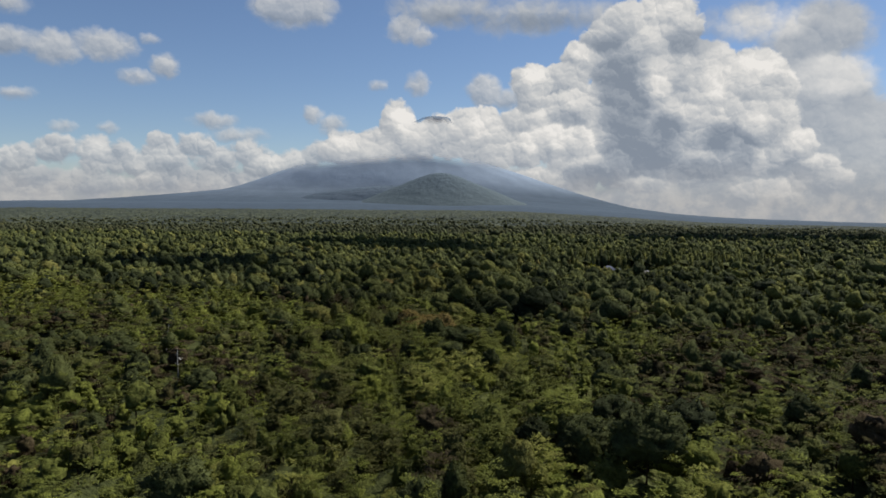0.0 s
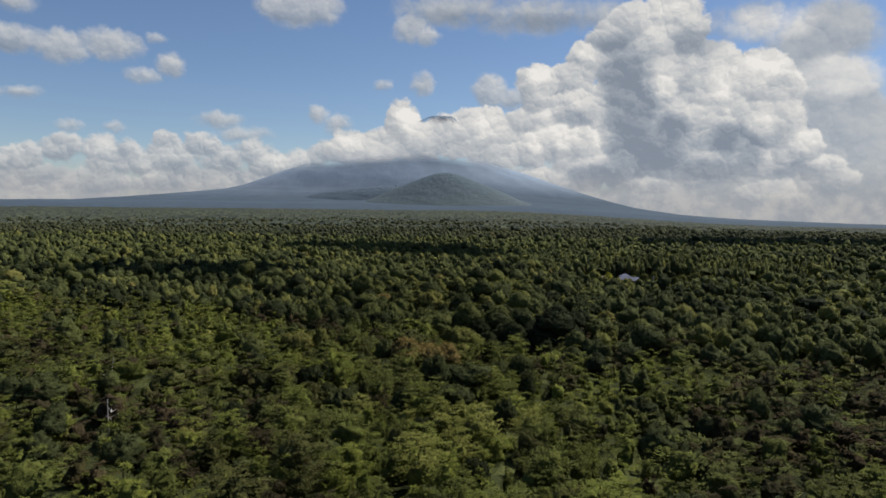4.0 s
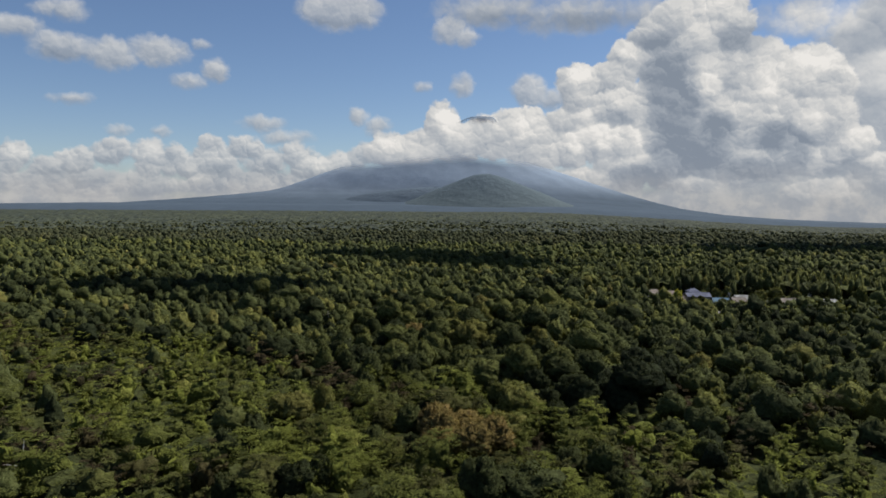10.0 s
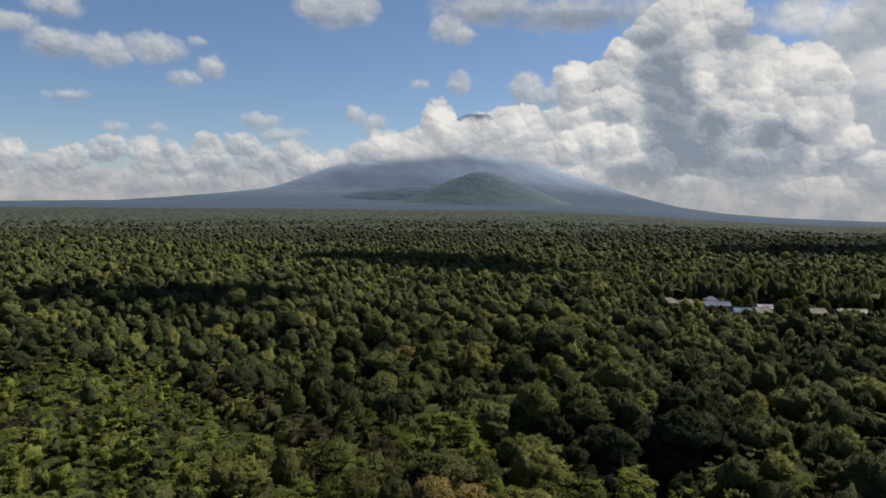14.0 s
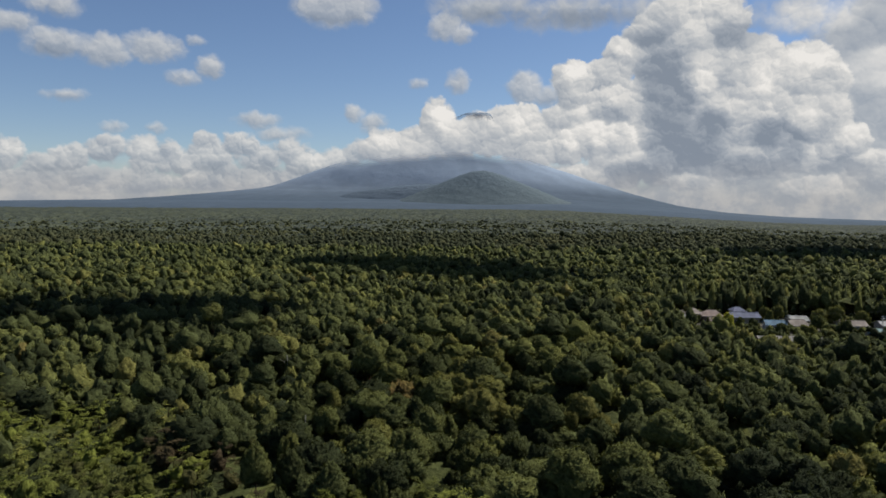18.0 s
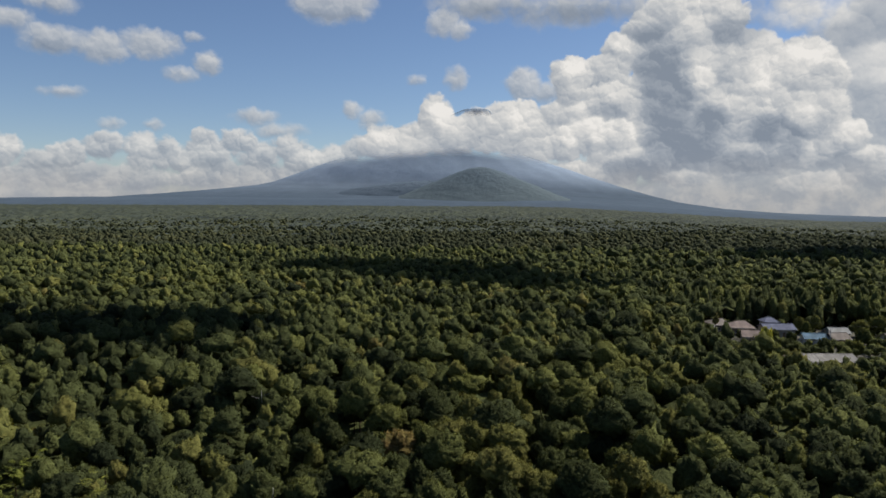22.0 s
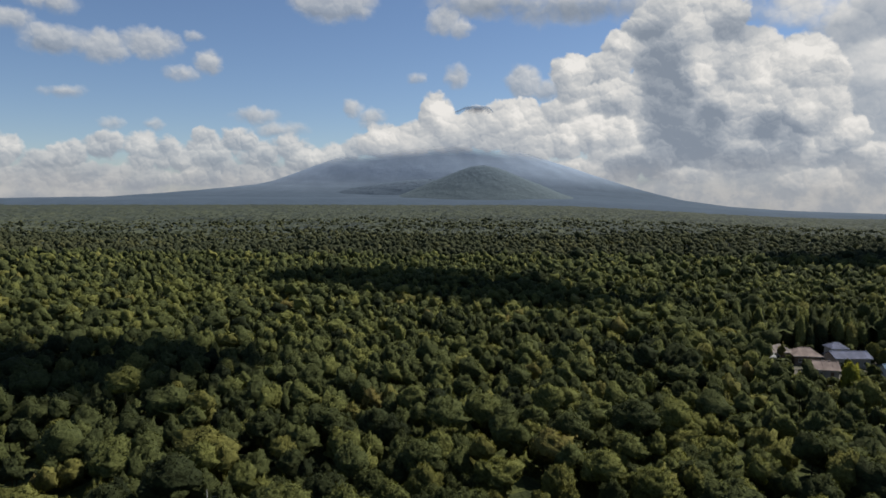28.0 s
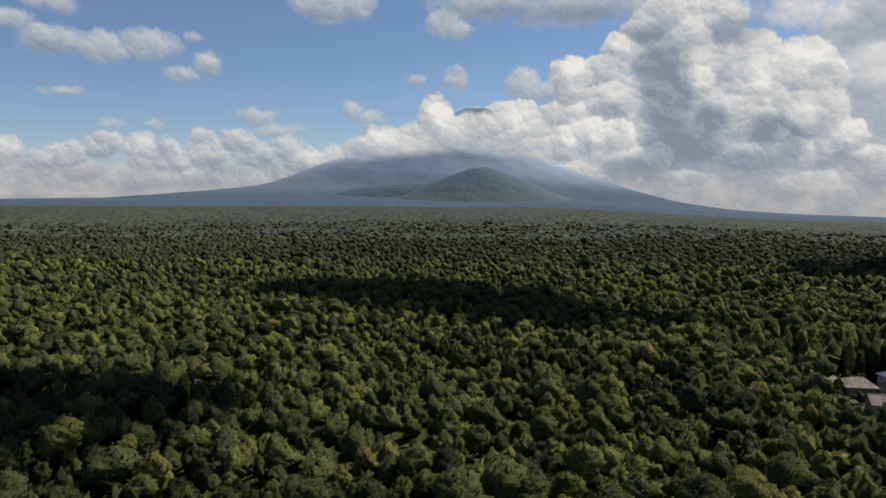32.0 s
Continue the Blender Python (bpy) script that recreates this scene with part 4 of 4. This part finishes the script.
def gable_wall_bm(w, d, z0, z1, hip):
    """The wall shell: a box, with gable triangles where the roof has no hips."""
    bm = box_bm(-w / 2, w / 2, -d / 2, d / 2, -0.3, z0)
    if not hip:
        for sx in (-1, 1):
            q = [bm.verts.new((sx * (w / 2 - t), y, z)) for t in (0.0, 0.15) for y, z in ((-d / 2, z0 - 0.01), (d / 2, z0 - 0.01), (0, z1 - 0.2))]
            for f in ((0, 1, 2), (3, 4, 5), (0, 1, 4, 3), (1, 2, 5, 4), (2, 0, 3, 5)):
                bm.faces.new([q[i] for i in f])
    return bm


def window(parent, x, y, z, w, h, face):
    """A framed window on a wall; face is the outward turn in degrees, 0 towards -y."""
    bm = bmesh.new()
    t = 0.07
    for x0, x1, z0, z1 in ((-w / 2, w / 2, h / 2 - t, h / 2), (-w / 2, w / 2, -h / 2, -h / 2 + t), (-w / 2, -w / 2 + t, -h / 2 + t, h / 2 - t),
                           (w / 2 - t, w / 2, -h / 2 + t, h / 2 - t), (-t / 2, t / 2, -h / 2 + t, h / 2 - t)):
        b = box_bm(x0, x1, -0.09, 0.02, z0, z1)
        me = bpy.data.meshes.new("tmp")
        b.to_mesh(me)
        b.free()
        bm.from_mesh(me)
        bpy.data.meshes.remove(me)
    win = part("window", bm, FRAME_PAINT, parent)
    win.matrix_basis = pose(x, y, z, 0, 0, face)
    part("pane", box_bm(-w / 2 + t, w / 2 - t, -0.05, -0.03, -h / 2 + t, h / 2 - t), GLASS, win, "dark glass")
    part("sill", box_bm(-w / 2 - 0.08, w / 2 + 0.08, -0.16, 0.02, -h / 2 - 0.07, -h / 2), FRAME_PAINT, win)


def house(x, y, w, d, eave, ridge, roof, wall, turn, label, hip=0.0, floors=1, seams=True, over=0.55):
    ob = new("house")
    ob.matrix_basis = pose(x, y, float(ground_z(np.array(x), np.array(y))) + 0.05, 0, 0, turn)
    part("wall", gable_wall_bm(w, d, eave, ridge, hip), WALLS[wall], ob)
    rf = part("roof", roof_bm(w, d, eave, ridge, over, hip), ROOFS[roof], ob)
    if seams:
        n = int(w / 1.1)
        for i in range(n + 1):
            for s in (1, -1):
                part("seam", seam_bm(w, d, eave, ridge, over, hip, s, -w / 2 + w * i / n), ROOFS[roof], rf)
    part("ridge_cap", box_bm(-(w / 2 + over - hip), w / 2 + over - hip, -0.16, 0.16, ridge - 0.05, ridge + 0.09, 0.02), ROOFS[roof], rf)
    for fl in range(floors):
        zc = 1.5 + fl * 2.7
        n = max(2, int(w / 2.6))
        for i in range(n):
            xx = -w / 2 + w * (i + 0.5) / n
            if fl == 0 and i == n // 2:
                dr = part("door", box_bm(xx - 0.45, xx + 0.45, -d / 2 - 0.05, -d / 2 + 0.03, 0.0, 2.05, 0.01), DOOR_WOOD, ob)
                part("handle", box_bm(xx + 0.3, xx + 0.36, -d / 2 - 0.11, -d / 2 - 0.05, 0.95, 1.1), STEEL, dr)
            else:
                window(ob, xx, -d / 2, zc, min(1.7, w / n * 0.62), 1.15, 0)
        for sx, face in ((-1, -90), (1, 90)):
            window(ob, sx * w / 2, d * 0.12, zc, 1.2, 1.0, face)
    part("gutter", box_bm(-w / 2 - over, w / 2 + over, -d / 2 - over - 0.1, -d / 2 - over, eave - over * (ridge - eave) / (d / 2) - 0.2,
                          eave - over * (ridge - eave) / (d / 2) - 0.1), STEEL, ob)
    return tagged(ob, label, "house", "houses of the hamlet")


def build_hamlet():
    m, g = material("yard_gravel_and_grass")
    pos = g.add("ShaderNodeTexCoord").outputs["Object"]
    a, b = g.noise(pos, 0.12, 4.0), g.noise(pos, 3.0, 4.0)
    col = g.mix(g.span(a, 0.42, 0.58), (0.028, 0.034, 0.015), (0.070, 0.062, 0.050))
    surface(g, g.mix(g.span(b, 0.4, 0.7, 0.0, 0.4), col, (0.10, 0.09, 0.07)), 0.95, b, 0.6, 0.05)
    for n, (x0, x1, y0, y1) in enumerate(((66, 152, 362, 411), (78, 110, 330, 362), (152, 206, 364, 393))):
        X, Y = np.meshgrid(np.linspace(x0, x1, 24), np.linspace(y0, y1, 20))
        tagged(sheet("yard", X, Y, ground_z(X, Y) + 0.06, m), "gravel and rough grass round the houses", "yard", kind="structure")
    house(92.5, 348.5, 14.2, 7.0, 3.0, 4.3, "pale", "grey", 4, "long low building with a pale sheet roof", over=0.7)
    house(80.0, 402.5, 6.5, 7.0, 3.2, 4.8, "tan", "wood", 6, "small house under a tan hipped roof", hip=2.6)
    house(86.8, 398.5, 7.4, 7.0, 3.2, 4.9, "pink", "wood", -8, "wooden house under a faded pink hipped roof", hip=2.8)
    house(74.6, 396.5, 4.0, 3.2, 2.4, 3.0, "white", "cream", 0, "small shed with a white sheet roof", over=0.3)
    house(84.5, 382.0, 6.6, 6.0, 3.0, 4.6, "pink", "cream", -12, "cottage with a faded pink roof", over=0.5)
    house(98.2, 395.5, 10.4, 6.0, 3.4, 4.7, "slate", "cream", 3, "wide house with a blue-grey roof")
    house(98.6, 403.5, 4.6, 4.6, 4.4, 5.6, "slate", "white", 3, "tall annex with a blue-grey roof", hip=2.0)
    house(104.2, 381.0, 6.8, 5.0, 3.0, 4.2, "blue", "white", -4, "small house with a bright blue roof")
    house(111.5, 380.0, 5.6, 5.4, 3.2, 4.7, "tan", "wood", 8, "wooden house with a tan roof")
    house(78.8, 349.0, 4.4, 4.6, 2.5, 3.5, "brown", "wood", 20, "low hut with a brown roof", over=0.4)
    house(99.6, 340.5, 4.4, 4.2, 2.6, 3.6, "pale", "grey", 0, "grey outbuilding with a pale roof", over=0.35)
    house(91.5, 338.5, 2.8, 2.4, 2.1, 2.8, "red", "wood", -6, "little shed with a red roof", over=0.25)
    house(117.5, 392.0, 6.0, 5.0, 3.0, 4.2, "white", "cream", 0, "cottage with a white sheet roof")
    house(133.2, 383.0, 8.6, 6.0, 3.1, 4.5, "tan", "grey", 2, "house with a tan roof at the wood's edge")
    house(133.5, 369.5, 5.2, 5.0, 2.8, 3.9, "teal", "white", 5, "small house with a teal roof")
    house(150.5, 386.0, 11.5, 6.0, 3.0, 4.1, "white", "cream", 0, "long house with a white roof")
    house(187.0, 383.0, 10.0, 6.0, 3.1, 4.4, "white", "white", -3, "white-roofed house at the far end of the lane")


def utility_pole(x, y, h, label):
    ob = new("utility_pole")
    ob.matrix_basis = pose(x, y, float(ground_z(np.array(x), np.array(y))))
    bm = bmesh.new()
    bmesh.ops.create_cone(bm, cap_ends=True, segments=10, radius1=0.17, radius2=0.11, depth=h + 0.5)
    bmesh.ops.translate(bm, vec=(0, 0, h / 2 - 0.25), verts=bm.verts)
    part("pole", bm, CONCRETE, ob)
    for z in (h - 0.4, h - 1.2):
        arm = part("crossarm", box_bm(-0.9, 0.9, -0.16, -0.08, z, z + 0.1, 0.01), STEEL, ob)
        for px in (-0.75, 0.0, 0.75):
            b = bmesh.new()
            bmesh.ops.create_cone(b, cap_ends=True, segments=8, radius1=0.06, radius2=0.04, depth=0.18)
            bmesh.ops.translate(b, vec=(px, -0.12, z + 0.19), verts=b.verts)
            part("insulator", b, WALLS["white"], arm)
    tagged(ob, label, "utility pole", "poles along the lane")


def overhead_cable(a, b, sag):
    cu = bpy.data.curves.new("overhead_cable", "CURVE")
    cu.dimensions, cu.bevel_depth, cu.bevel_resolution = "3D", 0.025, 1
    sp = cu.splines.new("POLY")
    sp.points.add(16)
    for i in range(17):
        t = i / 16
        p = Vector(a).lerp(Vector(b), t)
        sp.points[i].co = (p.x, p.y, p.z - 4 * sag * t * (1 - t), 1)
    tmp = bpy.data.objects.new("tmp", cu)
    me = bpy.data.meshes.new_from_object(tmp)
    bpy.data.objects.remove(tmp)
    me.materials.clear()
    me.materials.append(CABLE)
    tagged(new("overhead_cable", me), "thin black cable sagging between two poles", "cable", "cables along the lane")


def parked_van(x, y, turn):
    ob = new("van")
    ob.matrix_basis = pose(x, y, float(ground_z(np.array(x), np.array(y))) + 0.06, 0, 0, turn)
    bm = box_bm(-1.7, 1.7, -0.72, 0.72, 0.35, 1.25, 0.1)
    part("body", bm, WALLS["white"], ob)
    bm = box_bm(-1.65, 1.1, -0.68, 0.68, 1.25, 1.85, 0.14)
    part("cabin", bm, WALLS["white"], ob)
    part("windscreen", box_bm(1.0, 1.16, -0.58, 0.58, 1.3, 1.7, 0.03), GLASS, ob, "dark windscreen glass")
    for sy in (-1, 1):
        part("side_window", box_bm(-1.3, 0.8, sy * 0.69 - 0.015, sy * 0.69 + 0.015, 1.35, 1.68), GLASS, ob, "dark side glass")
        for px in (-1.1, 1.1):
            b = bmesh.new()
            bmesh.ops.create_cone(b, cap_ends=True, segments=14, radius1=0.3, radius2=0.3, depth=0.2)
            bmesh.ops.rotate(b, cent=(0, 0, 0), matrix=Matrix.Rotation(math.pi / 2, 3, "X"), verts=b.verts)
            bmesh.ops.translate(b, vec=(px, sy * 0.64, 0.3), verts=b.verts)
            part("wheel", b, CABLE, ob, "black rubber wheel")
    tagged(ob, "small white van parked on the gravel", "van")


def hamlet_tree(x, y, tone, size, tall, label, seed, leaf=BROAD_LEAF):
    r = np.random.default_rng(seed)
    t, nv = template("broadleaf", 900, 0.30, seed)
    ob = new("garden_tree")
    ob.matrix_basis = pose(x, y, float(ground_z(np.array(x), np.array(y)))) @ Matrix.Diagonal((size, size, 1, 1))
    # the crown reaches down to just above the grass
    k = (12.6 * tall - 0.8) / 4.6
    crown = new("crown", triangles("crown", t, leaf, np.full(len(t), tone), nv))
    crown.matrix_basis = pose(0, 0, 0.8 - 8.1 * k) @ Matrix.Diagonal((1, 1, k, 1))
    trunk = new("trunk", trunk_mesh("trunk", r, 10.5, 0.17, 5, BARK))
    trunk.matrix_basis = Matrix.Diagonal((1, 1, tall, 1))
    crown.parent = trunk.parent = ob
    tagged(ob, label, "tree")


build_hamlet()
utility_pole(104.0, 369.5, 8.0, "concrete utility pole beside the lane")
utility_pole(74.0, 409.5, 8.5, "concrete utility pole at the wood's edge")
utility_pole(140.0, 375.0, 8.0, "concrete utility pole near the teal roof")
overhead_cable((104, 369.4, 8.4), (140, 374.9, 8.4), 0.8)
overhead_cable((74, 409.4, 8.9), (104, 369.4, 8.4), 0.9)
parked_van(95.5, 337.5, 10)
hamlet_tree(78.0, 355.5, 0.78, 0.72, 0.66, "bright yellow-green young tree before the houses", 41, LIME_LEAF)
hamlet_tree(107.0, 392.0, 0.70, 0.6, 0.42, "small green garden tree", 42)
hamlet_tree(113.0, 398.0, 0.74, 0.8, 0.5, "yellowish garden tree behind the houses", 43)
hamlet_tree(122.0, 383.0, 0.66, 0.8, 0.5, "round green garden tree", 44)
hamlet_tree(126.0, 375.0, 0.70, 0.7, 0.45, "green garden tree beside the lane", 45)
hamlet_tree(93.0, 372.0, 0.30, 0.7, 0.40, "dark clipped garden tree", 46)
hamlet_tree(99.0, 362.0, 0.35, 0.8, 0.42, "dark bushy garden tree", 47)
hamlet_tree(109.0, 363.0, 0.66, 0.7, 0.42, "green bushy garden tree", 48)
hamlet_tree(142.0, 392.0, 0.72, 0.9, 0.55, "yellowish tree between two houses", 49)
hamlet_tree(115.0, 371.0, 0.45, 0.9, 0.5, "dark green tree beside the wooden house", 51)
hamlet_tree(88.0, 361.0, 0.3, 0.75, 0.42, "dark shrubby tree before the cottages", 52)
hamlet_tree(94.0, 387.0, 0.4, 0.6, 0.36, "low dark garden tree between roofs", 53)
hamlet_tree(128.0, 396.0, 0.72, 1.0, 0.55, "yellowish tree at the back of the yards", 54)
hamlet_tree(136.0, 400.0, 0.68, 1.0, 0.5, "green tree at the back of the yards", 55)
hamlet_tree(108.0, 400.0, 0.74, 0.8, 0.45, "yellowish bush behind the blue-grey roof", 56)
hamlet_tree(123.0, 366.0, 0.3, 0.9, 0.5, "dark tree by the lane", 57)
hamlet_tree(166.0, 384.0, 0.60, 0.9, 0.6, "green tree between white-roofed houses", 50)


# ---- bare dead trees ----
def dead_tree(x, y, h, seed):
    r = np.random.default_rng(seed)
    ob = new("dead_tree")
    ob.matrix_basis = pose(x, y, float(ground_z(np.array(x), np.array(y))))
    p = new("trunk", trunk_mesh("trunk", r, h, 0.20, 9, PALE_WOOD))
    p.parent = ob
    tagged(ob, "bare dead tree with pale grey wood", "tree", "dead trees")


for n, (tx, ty, th) in enumerate(((-48.0, 268.0, 13.6), (-23.0, 266.0, 13.4), (-49.0, 126.0, 13.6), (-62.0, 152.0, 13.4), (-33.0, 226.0, 13.4))):
    dead_tree(tx, ty, th, 60 + n)


# ---- cumulus drifting high beside the flight line; their shadows lie on the wood ----
def cloud_stuff():
    m, g = material("cloud_water")
    n = g.noise(g.add("ShaderNodeTexCoord").outputs["Object"], 0.02, 4.0)
    surface(g, g.mix(n, (0.80, 0.80, 0.80), (0.88, 0.88, 0.88)), 1.0, n, 0.5, 8.0, 0.0)
    return m


CLOUD = cloud_stuff()


def cumulus(lobes, seed, height=800.0):
    """A flat-bottomed cloud of rounded lobes, given by where their shadows lie: x, y, half widths."""
    r = random.Random(seed)
    k = height / sun_dir.z
    bm = bmesh.new()
    for lx, ly, rx, ry in lobes:
        c = Vector((lx, ly, 12)) + sun_dir * k
        v = bmesh.ops.create_icosphere(bm, subdivisions=3, radius=1.0)["verts"]
        off = Vector((r.uniform(0, 50), r.uniform(0, 50), r.uniform(0, 50)))
        for p in v:
            q = p.co.copy()
            puff = 1 + 0.30 * noise.noise(q * 1.6 + off) + 0.16 * noise.noise(q * 4.0 + off)
            z = q.z * (0.55 if q.z > 0 else 0.18)
            p.co = c + Vector((q.x * rx, q.y * ry, z * min(rx, ry))) * puff
    tagged(part("cumulus_cloud", bm, CLOUD), "white flat-bottomed cumulus high above the wood", "cloud", kind="structure")


cumulus([(-96, 512, 22, 24), (-60, 508, 30, 38), (-30, 492, 28, 38), (0, 472, 26, 36), (24, 452, 24, 24), (48, 446, 20, 13)], 1)
cumulus([(-150, 337, 34, 26), (-112, 338, 29, 23), (-84, 343, 21, 14), (-104, 321, 30, 13)], 2)
cumulus([(215, 620, 50, 44), (285, 640, 60, 56), (370, 650, 60, 60)], 3)
